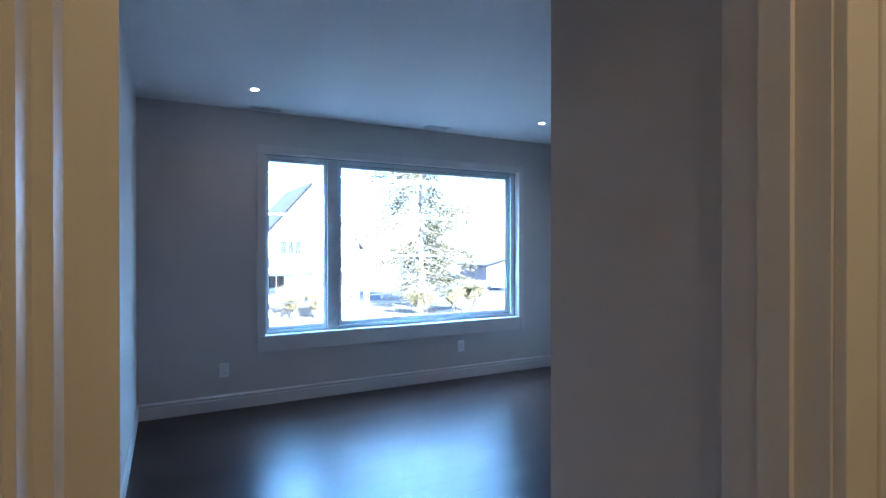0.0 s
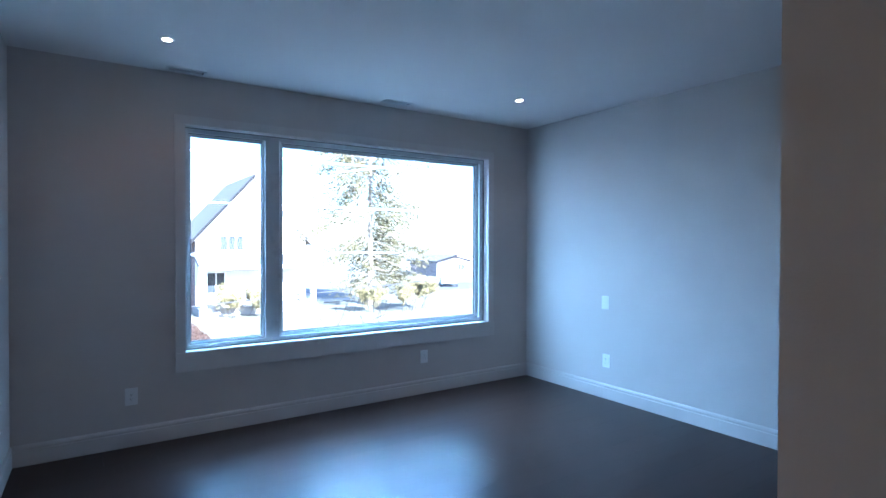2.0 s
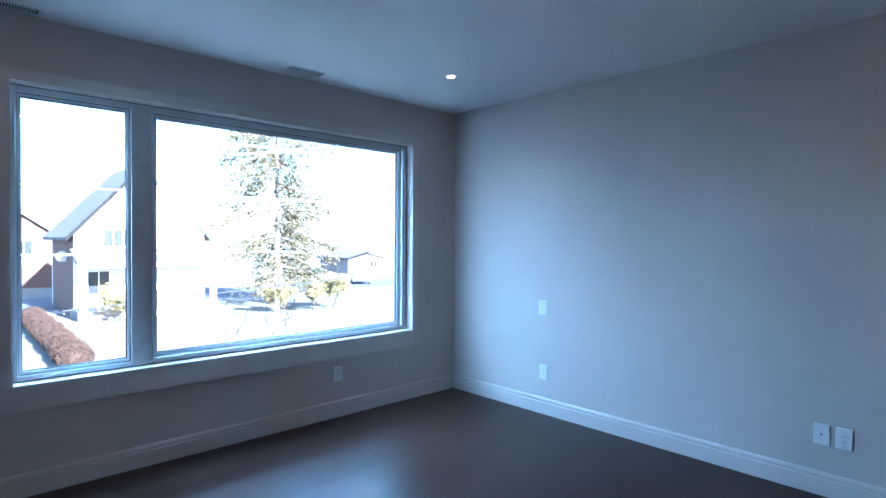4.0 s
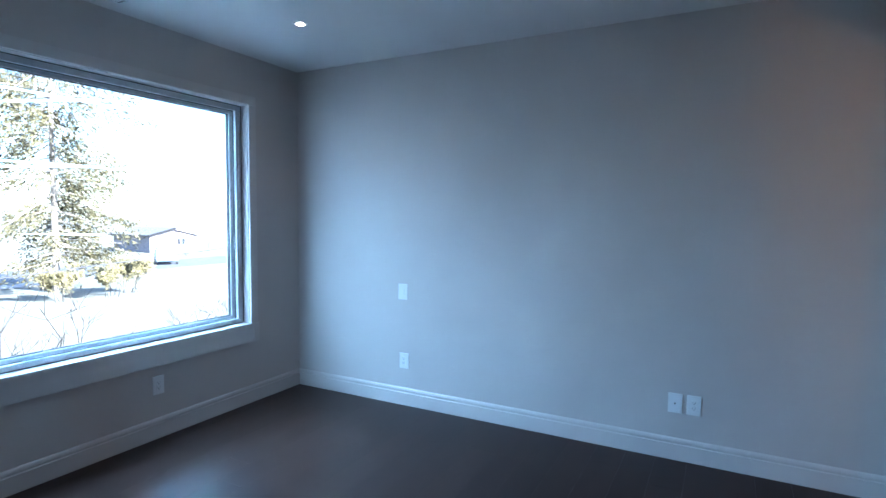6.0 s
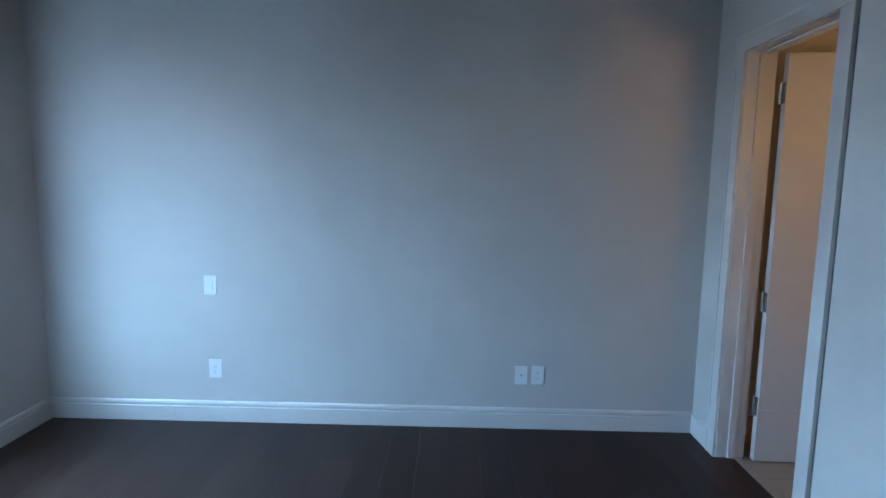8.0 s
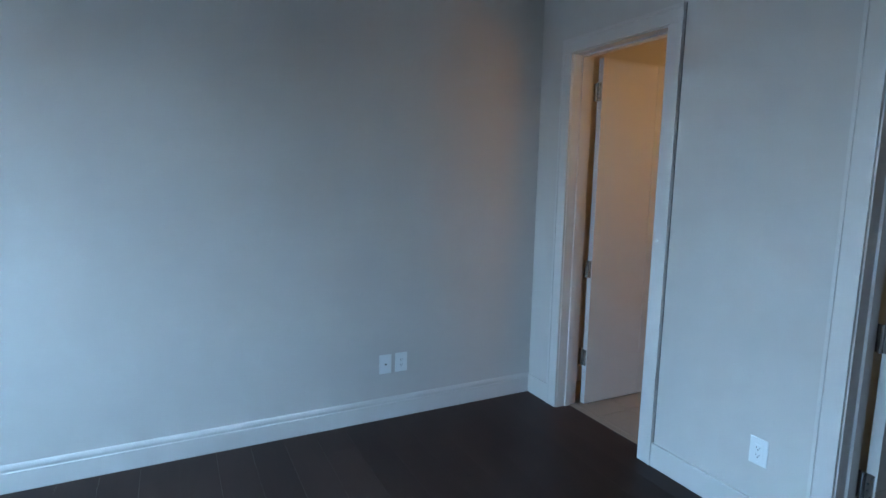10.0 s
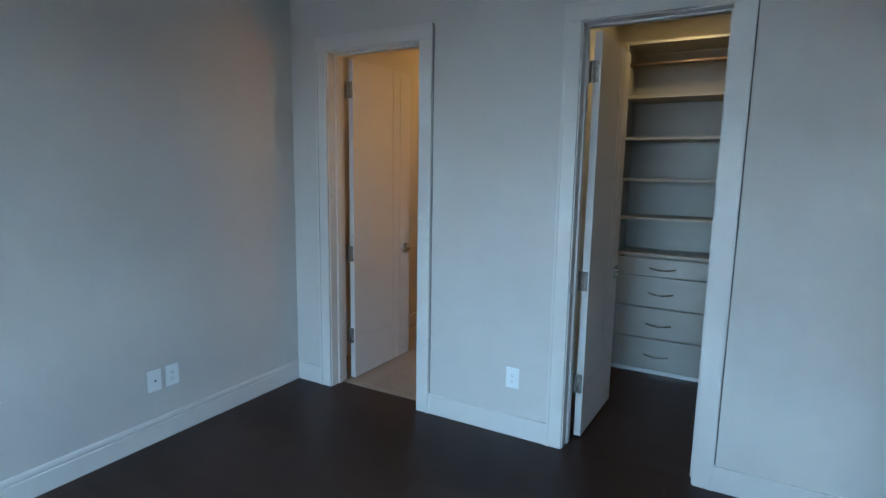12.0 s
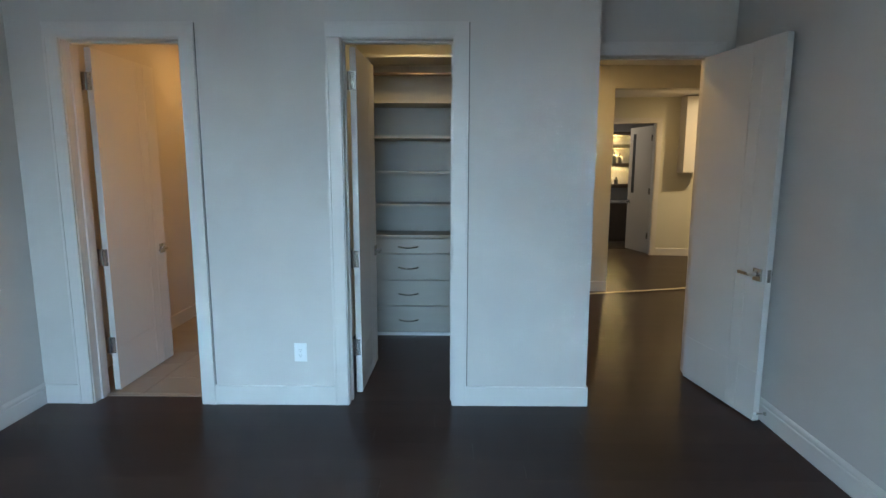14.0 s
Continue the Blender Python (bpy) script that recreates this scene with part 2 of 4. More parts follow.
structure("wall_hall_south_fill", B(-6.6, -2.9, -3.72, -3.55, 0, CEIL + 0.03), M_HALLWALL, "cream painted hall wall", "wall")

# ---- window ----
REV = YW + 0.24
win = thing("window_1", "wide white vinyl window with a narrow casement and a picture pane", "window", kind="structure")
bm = bmesh.new()                                # reveal lining boards
box(bm, WX0 - 0.02, WX0, YW, REV, WZ0 - 0.02, WZ1 + 0.02)
box(bm, WX1, WX1 + 0.02, YW, REV, WZ0 - 0.02, WZ1 + 0.02)
box(bm, WX0, WX1, YW, REV, WZ1, WZ1 + 0.02)
part("reveal_lining", bm, M_TRIM, win)
part("window_sill", B(WX0, WX1, YW - 0.030, REV, WZ0 - 0.02, WZ0, bevel=0.003), M_TRIM, win, "glossy white painted sill board")
GY = YW + 0.115
MX0, MX1 = 1.00, 1.12                           # mullion
bm = bmesh.new()
for a, b, c, d in ((WX0, WX0 + 0.022, WZ0, WZ1), (WX1 - 0.055, WX1, WZ0, WZ1)):
    box(bm, a, b, GY - 0.045, GY + 0.06, c, d, bevel=0.003)
box(bm, WX0 + 0.022, WX1 - 0.055, GY - 0.045, GY + 0.06, WZ0, WZ0 + 0.03, bevel=0.003)
box(bm, WX0 + 0.022, WX1 - 0.055, GY - 0.045, GY + 0.06, WZ1 - 0.035, WZ1, bevel=0.003)
box(bm, MX0, MX1, GY - 0.05, GY + 0.06, WZ0 + 0.03, WZ1 - 0.035, bevel=0.004)
part("window_frame", bm, M_VINYL, win)


def sash(x0, x1, z0, z1, w, y):
    bm = bmesh.new()
    box(bm, x0, x0 + w, y - 0.025, y + 0.025, z0, z1, bevel=0.004)
    box(bm, x1 - w, x1, y - 0.025, y + 0.025, z0, z1, bevel=0.004)
    box(bm, x0 + w, x1 - w, y - 0.025, y + 0.025, z0, z0 + w, bevel=0.004)
    box(bm, x0 + w, x1 - w, y - 0.025, y + 0.025, z1 - w, z1, bevel=0.004)
    s = part("sash", bm, M_VINYL, win)
    bm = bmesh.new()
    g = 0.006
    box(bm, x0 + w, x0 + w + g, y - 0.012, y + 0.012, z0 + w, z1 - w)
    box(bm, x1 - w - g, x1 - w, y - 0.012, y + 0.012, z0 + w, z1 - w)
    box(bm, x0 + w + g, x1 - w - g, y - 0.012, y + 0.012, z0 + w, z0 + w + g)
    box(bm, x0 + w + g, x1 - w - g, y - 0.012, y + 0.012, z1 - w - g, z1 - w)
    part("gasket", bm, M_GASKET, s, "thin black glazing gasket")
    p = part("pane", B(x0 + w + g, x1 - w - g, y - 0.003, y + 0.003, z0 + w + g, z1 - w - g), M_GLASS, s)
    p.visible_shadow = False
    return s


sash(WX0 + 0.023, MX0 - 0.001, WZ0 + 0.031, WZ1 - 0.036, 0.026, GY)
sash(MX1 + 0.001, WX1 - 0.056, WZ0 + 0.031, WZ1 - 0.036, 0.038, GY + 0.012)
bm = B(0.50, 0.62, GY - 0.062, GY - 0.046, WZ0 + 0.006, WZ0 + 0.024, bevel=0.004)
tube(bm, (0.53, GY - 0.066, WZ0 + 0.022), (0.60, GY - 0.075, WZ0 + 0.032), 0.008, 0.006)
part("crank_handle", bm, M_VINYL, win, "folded white casement crank")
part("sash_lock", B(MX0 - 0.012, MX0 + 0.002, GY - 0.064, GY - 0.046, 0.90, 1.02, bevel=0.003), M_VINYL, win)


def ring(x0, x1, z0, z1, w, ya, yb):
    """A rectangular frame of strips w wide inside the given outline."""
    bm = box(bmesh.new(), x0, x0 + w, ya, yb, z0, z1)
    box(bm, x1 - w, x1, ya, yb, z0, z1)
    box(bm, x0 + w, x1 - w, ya, yb, z0, z0 + w)
    box(bm, x0 + w, x1 - w, ya, yb, z1 - w, z1)
    return bm


# dark strips drawn along the gaps round frame and sash
part("gap_line", ring(WX0 + 0.001, WX1 - 0.001, WZ0 + 0.001, WZ1 - 0.001, 0.005, GY - 0.0475, GY - 0.0455), M_GASKET, win, "dark line in the gap between frame and lining")
for x0, x1, w in ((WX0 + 0.022, MX0, 0.008), (MX1, WX1 - 0.055, 0.014)):
    part("stop_bead", ring(x0, x1, WZ0 + 0.030, WZ1 - 0.035, w, GY - 0.060, GY - 0.0455), M_VINYL, win)
    part("gap_line", ring(x0 + w, x1 - w, WZ0 + 0.030 + w, WZ1 - 0.035 - w, 0.004, GY - 0.034, GY - 0.026), M_GASKET, win, "dark line in the gap round the sash")
part("track_bead", B(WX1 - 0.032, WX1 - 0.022, GY - 0.053, GY - 0.0455, WZ0 + 0.031, WZ1 - 0.036, bevel=0.002), M_VINYL, win)
# casing
CW = 0.078
bm = bmesh.new()
box(bm, WX0 - CW, WX0 - 0.004, YW - 0.018, YW, WZ0 - 0.005, WZ1 + 0.004, bevel=0.002)
part("casing", bm, M_TRIM, win)
part("casing", B(WX1 + 0.004, WX1 + CW, YW - 0.018, YW, WZ0 - 0.005, WZ1 + 0.004, bevel=0.002), M_TRIM, win)
part("casing", B(WX0 - CW, WX1 + CW, YW - 0.019, YW, WZ1 + 0.0045, WZ1 + CW, bevel=0.002), M_TRIM, win)
part("apron", B(WX0 - CW, WX1 + 0.03, YW - 0.02, YW, WZ0 - 0.16, WZ0 - 0.0055, bevel=0.002), M_TRIM, win)
part("apron", B(WX1 + 0.032, WX1 + CW + 0.012, YW - 0.02, YW, WZ0 - 0.16, WZ0 - 0.0055, bevel=0.002), M_TRIM, win)

# ---- baseboards ----
BASE = [(0, 0), (0.014, 0), (0.014, 0.104), (0.009, 0.109), (0.009, 0.114), (0.013, 0.118), (0.013, 0.128), (0.010, 0.138), (0.004, 0.146), (0, 0.146)]
BASE_FLAT = [(0, 0), (0.013, 0), (0.013, 0.132), (0.010, 0.136), (0, 0.136)]


def baseboard(origin, along, out, length, section=BASE, material=None):
    bm = profile(bmesh.new(), section, origin, along, out, length)
    return structure("baseboard", bm, material or M_TRIM, "white painted wooden baseboard along the wall", "baseboard")


CAS = 0.10
baseboard((XL + 0.014, YW, 0), (1, 0, 0), (0, -1, 0), XR - XL - 0.028)
baseboard((XR, YC, 0), (0, 1, 0), (-1, 0, 0), YW - YC)
baseboard((XL, YE0, 0), (WEST_SKEW, 1, 0), (1, 0, 0), YW - YE0)
baseboard((XE - 0.012, YC, 0), (1, 0, 0), (0, 1, 0), CLOS[0] - CAS - XE + 0.012, BASE_FLAT)
baseboard((CLOS[1] + CAS, YC, 0), (1, 0, 0), (0, 1, 0), BATH[0] - CLOS[1] - 2 * CAS, BASE_FLAT)
baseboard((BATH[1] + CAS, YC, 0), (1, 0, 0), (0, 1, 0), XR - 0.014 - BATH[1] - CAS, BASE_FLAT)
baseboard((XE, YE0 + 0.02, 0), (0, 1, 0), (-1, 0, 0), YC - YE0 - 0.02, BASE_FLAT)
baseboard((-0.92, HY0, 0), (1, 0, 0), (0, 1, 0), 1.2, BASE_FLAT)
ob = baseboard((-3.2, 0, 0), (1, 0, 0), (0, 1, 0), 3.2 + FD[0] - CAS, BASE_FLAT)
ob.matrix_world = FAR
baseboard((XR, -2.78, 0), (0, 1, 0), (-1, 0, 0), 2.6, BASE_FLAT)
baseboard((2.22, -2.78, 0), (1, 0, 0), (0, 1, 0), 1.78, BASE_FLAT)


# ---- door frames ----
def door_frame(name, x0, x1, ya, yb, side_yb=True, label="white painted door casing and jamb"):
    """Jambs between wall faces ya (room side, greater y) and yb, with casings on both faces."""
    fr = thing(name, label, "door frame", kind="structure")
    part("jamb", B(x0 - 0.02, x0, yb, ya, 0, HEAD), M_TRIM, fr)
    part("jamb", B(x1, x1 + 0.02, yb, ya, 0, HEAD), M_TRIM, fr)
    part("head_jamb", B(x0 - 0.02, x1 + 0.02, yb, ya, HEAD, HEAD + 0.02), M_TRIM, fr)
    for face, s in ((ya, 1), (yb, -1)):
        if s < 0 and not side_yb:
            continue
        for xa, xb in ((x0 - CAS, x0 - 0.006), (x1 + 0.006, x1 + CAS)):
            part("casing", B(xa, xb, face, face + s * 0.016, 0, HEAD + 0.006, bevel=0.002), M_TRIM, fr)
            outer = xa if xa < x0 - 0.05 else xb
            d = 1 if outer == xa else -1
            part("back_band", B(outer - d * 0.0005, outer + d * 0.016, face, face + s * 0.021, 0, HEAD + 0.006, bevel=0.002), M_TRIM, fr)
        part("head_casing", B(x0 - CAS, x1 + CAS, face, face + s * 0.0165, HEAD + 0.007, HEAD + 0.09, bevel=0.002), M_TRIM, fr)
        part("back_band", B(x0 - CAS - 0.0005, x1 + CAS + 0.0005, face, face + s * 0.021, HEAD + 0.078, HEAD + 0.098, bevel=0.002), M_TRIM, fr)
    return fr


def stop_mould(fr, x0, x1, y0, y1):
    part("door_stop_strip", B(x0, x0 + 0.011, y0, y1, 0, HEAD - 0.011), M_TRIM, fr)
    part("door_stop_strip", B(x1 - 0.011, x1, y0, y1, 0, HEAD - 0.011), M_TRIM, fr)
    part("door_stop_strip", B(x0, x1, y0, y1, HEAD - 0.011, HEAD), M_TRIM, fr)


f1 = door_frame("door_frame_1", BATH[0], BATH[1], YC, YC - CT)
stop_mould(f1, BATH[0], BATH[1], YC - 0.115, YC - 0.07)
f2 = door_frame("door_frame_2", CLOS[0], CLOS[1], YC, YC - CT)
stop_mould(f2, CLOS[0], CLOS[1], YC - 0.115, YC - 0.07)
f3 = door_frame("door_frame_3", ENTRY[0], ENTRY[1], YE0, YE1)
stop_mould(f3, ENTRY[0], ENTRY[1], YE1 + 0.045, YE1 + 0.09)

# thin dark strips painted in for the shadow line where casing meets wall
M_SHADOW_LINE = mat("shadow_line", (0.10, 0.095, 0.09), 0.8, bump=0)
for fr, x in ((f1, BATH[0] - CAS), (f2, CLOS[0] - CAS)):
    part("shadow_strip", B(x - 0.0075, x - 0.0012, YC, YC + 0.0014, 0.14, HEAD + 0.098), M_SHADOW_LINE, fr, "thin dark strip painted in as the shadow line beside the casing")


# ---- doors ----
def lever(parent, x, y, s, z, towards):
    """A lever on a square rose on the face y (s: outward sign), pointing along x."""
    h = part("door_handle", B(x - 0.036, x + 0.036, y, y + s * 0.010, z - 0.040, z + 0.040, bevel=0.002), M_CHROME, parent, "polished nickel lever on a square rose")
    bm = tube(bmesh.new(), (x, y + s * 0.009, z), (x, y + s * 0.05, z), 0.011)
    box(bm, x - 0.011 if towards > 0 else x - 0.125, x + 0.125 if towards > 0 else x + 0.011, y + s * 0.042, y + s * 0.056, z - 0.010, z + 0.010, bevel=0.004)
    part("lever", bm, M_CHROME, h)
    return h


def door_leaf(name, label, width, m, grooves, handle_x, face_sign=1, hinges=(0.35, 0.995, 2.208)):
    """A flush leaf from the hinge at the origin along +x, thickness y from -0.042 to 0, with routed lines on both faces."""
    d = thing(name, label, "door", kind="structure", m=m)
    t, top, g = 0.042, 2.425, 0.004
    xs = sorted({0.0, width, *[v for q in grooves for v in (q - g, q + g)]})
    zs = [0.012, 0.34 - g, 0.34 + g, top]
    bm = bmesh.new()
    for i in range(len(xs) - 1):
        for j in range(3):
            vg = any(abs((xs[i] + xs[i + 1]) / 2 - q) < g for q in grooves)
            cut = 0.003 if vg or j == 1 else 0.0
            box(bm, xs[i], xs[i + 1], -t + cut, -cut, zs[j], zs[j + 1])
    part("leaf", bm, M_DOOR, d)
    for y, s in ((0.0, 1), (-t, -1)):
        lever(d, handle_x, y, s, 0.965, -1)
    part("latch_plate", B(width - 0.001, width + 0.002, -0.031, -0.007, 0.925, 1.005, bevel=0.001), M_CHROME, d)
    for z in hinges:
        bm = bmesh.new()
        ky = 0.006 if face_sign > 0 else -t - 0.006
        tube(bm, (-0.006, ky, z - 0.06), (-0.006, ky, z + 0.06), 0.0075)
        box(bm, -0.0018, 0.0005, -0.035, ky, z - 0.06, z + 0.06)
        box(bm, -0.0018, 0.0005, ky, 0.036, z - 0.06, z + 0.06)
        h = part("hinge", bm, M_CHROME, d, "steel butt hinge")
        bm = bmesh.new()
        for k in (-0.042, -0.015, 0.015, 0.042):
            tube(bm, (-0.0025, -0.019 + (0.006 if abs(k) < 0.03 else -0.006), z + k), (-0.0005, -0.019 + (0.006 if abs(k) < 0.03 else -0.006), z + k), 0.004, n=8)
        part("screws", bm, M_DARKMETAL, h)
    return d


# bathroom leaf: hinged at the east jamb, opened into the bathroom
door_leaf("door_1", "white flush bathroom door with routed lines, standing open", 0.745, pose(BATH[1] - 0.014, YC - CT - 0.045, 0, 0, 0, -91), (0.50, 0.60), 0.685)
door_leaf("door_2", "white flush closet door with routed lines, standing open", 0.685, pose(CLOS[1] - 0.018, YC - CT - 0.024, 0, 0, 0, -92), (0.45, 0.55), 0.625)
door_leaf("door_3", "white flush bedroom door with routed lines, swung wide open", 0.785, pose(-0.699, -0.560, 0, 0, 0, 98.6), (0.51, 0.61), 0.72)


# ---- ceiling fixtures ----
def downlight(x, y):
    d = thing("downlight", "small round recessed ceiling spotlight, lit", "ceiling light", "recessed bedroom spotlights", m=pose(x, y, CEIL))
    bm = bmesh.new()
    n, prof = 28, [(0.026, 0.004), (0.028, -0.004), (0.040, -0.006), (0.046, -0.003), (0.047, 0.0)]
    rings = [[bm.verts.new((r * math.cos(2 * math.pi * i / n), r * math.sin(2 * math.pi * i / n), z)) for i in range(n)] for r, z in prof]
    for a, b in zip(rings, rings[1:]):
        for i in range(n):
            bm.faces.new((a[i], a[(i + 1) % n], b[(i + 1) % n], b[i]))
    part("trim_ring", bm, M_TRIM, d, smooth=True)
    part("lens", tube(bmesh.new(), (0, 0, -0.0015), (0, 0, -0.0035), 0.026, n=24), M_LED, d, "glowing warm white lens")
    return d


for x, y in ((0.135, 3.69), (3.07, 3.52), (3.12, 0.87), (0.12, 0.87)):
    downlight(x, y)
    lamp("downlight_beam", "SPOT", look((x, y, CEIL - 0.012), (x, y, 0)), 0.22 if y > 2 else 0.09, (1.0, 0.50, 0.28), 0.03, 140)


def vent(x, y, label):
    v = thing("ceiling_vent", label, "vent", "ceiling vents by the window", m=pose(x, y, CEIL))
    w, d = 0.14, 0.055
    bm = bmesh.new()
    box(bm, -w, w, -d, -d + 0.014, -0.006, 0.0)
    box(bm, -w, w, d - 0.014, d, -0.006, 0.0)
    box(bm, -w, -w + 0.014, -d + 0.014, d - 0.014, -0.006, 0.0)
    box(bm, w - 0.014, w, -d + 0.014, d - 0.014, -0.006, 0.0)
    part("frame", bm, M_VENT, v)
    part("backing", B(-w + 0.014, w - 0.014, -d + 0.014, d - 0.014, -0.0012, -0.0002), M_SLOT, v)
    for i in range(18):
        x0 = -w + 0.018 + i * (2 * w - 0.04) / 18
        part("slat", B(x0, x0 + 0.006, -d + 0.014, d - 0.014, -0.005, -0.001), M_VENT, v)
    return v


vent(0.345, 4.33, "white metal ceiling register with dark slots")
vent(2.16, 4.23, "white metal ceiling register with thin slots")


# ---- outlets and switch ----
def plate(name, label, category, m, kind):
    """On a wall: local z up, local -y out of the wall."""
    o = thing(name, label, category, "white wall plates", m=m)
    w, h = 0.043, 0.065
    bm = B(-w, w, -0.006, 0, -h, h, bevel=0.004)
    part("cover_plate", bm, M_PLASTIC, o)
    if kind == "outlet":
        part("receptacle", B(-0.017, 0.017, -0.0085, -0.004, -0.034, 0.034, bevel=0.0015), M_PLASTIC, o)
        for z in (-0.018, 0.018):
            bm = bmesh.new()
            box(bm, -0.009, -0.0065, -0.0092, -0.0075, z - 0.002, z + 0.007)
            box(bm, 0.0065, 0.009, -0.0092, -0.0075, z - 0.002, z + 0.006)
            tube(bm, (0, -0.0075, z - 0.009), (0, -0.0092, z - 0.009), 0.003, n=8)
            part("slots", bm, M_SLOT, o)
    elif kind == "switch":
        part("surround", B(-0.018, 0.018, -0.008, -0.004, -0.035, 0.035, bevel=0.001), M_PLASTIC, o)
        bm = bmesh.new()
        v = [bm.verts.new(p) for p in ((-0.015, -0.008, -0.031), (0.015, -0.008, -0.031), (0.015, -0.008, 0.031), (-0.015, -0.008, 0.031),
                                        (-0.015, -0.014, -0.030), (0.015, -0.014, -0.030), (0.015, -0.009, 0.030), (-0.015, -0.009, 0.030))]
        for q in ((0, 1, 5, 4), (1, 2, 6, 5), (2, 3, 7, 6), (3, 0, 4, 7), (4, 5, 6, 7)):
            bm.faces.new([v[i] for i in q])
        part("rocker", bm, M_PLASTIC, o)
    else:
        bm = tube(bmesh.new(), (0, -0.004, 0), (0, -0.013, 0), 0.0055, n=10)
        part("coax_jack", bm, M_CHROME, o, "small metal cable jack")
    for z in (-0.05, 0.05):
        part("screw", tube(bmesh.new(), (0, -0.005, z), (0, -0.0072, z), 0.003, n=8), M_PLASTIC, o)
    return o


OUT = "white duplex outlet with cover plate on the wall"
plate("outlet", OUT, "outlet", pose(-0.03, YW, 0.38, 0, 0, 0), "outlet")
plate("outlet", OUT, "outlet", pose(2.59, YW, 0.38, 0, 0, 0), "outlet")
plate("light_switch", "white rocker light switch on the grey wall", "switch", pose(XR, 3.28, 0.96, 0, 0, -90), "switch")
plate("outlet", OUT, "outlet", pose(XR, 3.265, 0.378, 0, 0, -90), "outlet")
plate("cable_plate", "white cable wall plate beside an outlet", "wall plate", pose(XR, 1.165, 0.379, 0, 0, -90), "coax")
plate("outlet", OUT, "outlet", pose(XR, 1.052, 0.380, 0, 0, -90), "outlet")
plate("outlet", OUT, "outlet", pose(2.214, YC, 0.376, 0, 0, 180), "outlet")
plate("outlet", OUT, "outlet", pose(XL + WEST_SKEW * 2.92, 2.36, 0.38, 0, 0, 88.6), "outlet")
plate("cable_plate", "white cable wall plate beside an outlet", "wall plate", pose(XL + WEST_SKEW * 3.04, 2.48, 0.38, 0, 0, 88.6), "coax")

# spring door stop on the west baseboard
ds = thing("door_stop", "small nickel door stop on the baseboard", "door stop", m=pose(XL + 0.034, 0.245, 0.07))
part("base", tube(bmesh.new(), (0, 0, 0), (0.008, 0, 0), 0.013), M_CHROME, ds)
part("rod", tube(bmesh.new(), (0.008, 0, 0), (0.062, 0, 0), 0.005), M_CHROME, ds)
part("rubber_tip", tube(bmesh.new(), (0.062, 0, 0), (0.076, 0, 0), 0.009, 0.008), M_PLASTIC, ds)

# ---- closet fittings ----
CX0, CX1, CYF, CYB = 0.62, 1.975, -1.585, -1.985
unit = thing("closet_shelving", "pale grey melamine closet tower with open shelves", "shelving")
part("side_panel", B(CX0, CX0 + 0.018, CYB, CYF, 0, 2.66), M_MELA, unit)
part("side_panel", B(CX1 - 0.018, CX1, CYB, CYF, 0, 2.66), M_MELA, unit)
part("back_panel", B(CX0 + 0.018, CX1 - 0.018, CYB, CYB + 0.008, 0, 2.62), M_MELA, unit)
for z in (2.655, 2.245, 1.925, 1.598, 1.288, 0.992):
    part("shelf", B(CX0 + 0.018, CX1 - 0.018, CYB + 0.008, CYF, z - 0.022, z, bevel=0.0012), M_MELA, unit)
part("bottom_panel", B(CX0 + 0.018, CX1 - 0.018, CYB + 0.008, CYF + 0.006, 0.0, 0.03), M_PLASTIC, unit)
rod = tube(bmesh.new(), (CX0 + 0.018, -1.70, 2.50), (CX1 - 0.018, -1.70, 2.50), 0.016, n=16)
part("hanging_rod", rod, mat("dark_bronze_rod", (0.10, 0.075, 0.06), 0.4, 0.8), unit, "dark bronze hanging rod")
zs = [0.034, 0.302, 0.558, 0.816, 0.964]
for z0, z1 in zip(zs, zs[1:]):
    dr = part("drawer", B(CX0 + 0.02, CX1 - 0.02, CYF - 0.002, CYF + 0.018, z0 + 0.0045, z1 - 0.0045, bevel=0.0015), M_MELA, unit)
    zc, xc = (z0 + z1) / 2 - 0.005, 1.585
    bm = bmesh.new()
    pts = [Vector((xc - 0.095 + 0.19 * i / 12, CYF + 0.020 + 0.024 * math.sin(math.pi * i / 12), zc - 0.010 * math.sin(math.pi * i / 12))) for i in range(13)]
    for p, q in zip(pts, pts[1:]):
        tube(bm, p, q, 0.0068, n=8)
    part("pull", bm, M_CHROME, dr, "bowed chrome drawer pull")

# ---- far hall details ----
st = structure("threshold_strip", B(-1.05, 0.85, -0.025, 0.025, 0.0, 0.007, bevel=0.002), mat("pale_oak_strip", (0.62, 0.54, 0.40), 0.45), "pale wooden floor transition strip in the hall", "threshold")
st.matrix_world = pose(-1.33, -3.53, 0.006, 0, 0, 14)
fr = thing("door_frame_4", "white casing round the far doorway", "door frame", kind="structure", m=FAR)
for a, b in ((FD[0] - 0.09, FD[0]), (FD[1], FD[1] + 0.09)):
    part("casing", B(a, b, 0, 0.018, 0, FD[2], bevel=0.002), M_TRIM, fr)
part("head_casing", B(FD[0] - 0.09, FD[1] + 0.09, 0, 0.019, FD[2] + 0.001, FD[2] + 0.09, bevel=0.002), M_TRIM, fr)
part("jamb", B(FD[0], FD[0] + 0.018, -0.14, 0, 0, FD[2] - 0.002), M_TRIM, fr)
part("jamb", B(FD[1] - 0.018, FD[1], -0.14, 0, 0, FD[2] - 0.002), M_TRIM, fr)
fx = FAR @ Vector((FD[0] + 0.02, -0.15, 0))
far_leaf = door_leaf("door_4", "white flush door with a narrow dark glass strip, standing open", 0.76, pose(fx.x, fx.y, 0, 0, 0, -77), (0.50, 0.60), 0.70, hinges=(0.35, 1.2, 2.2))
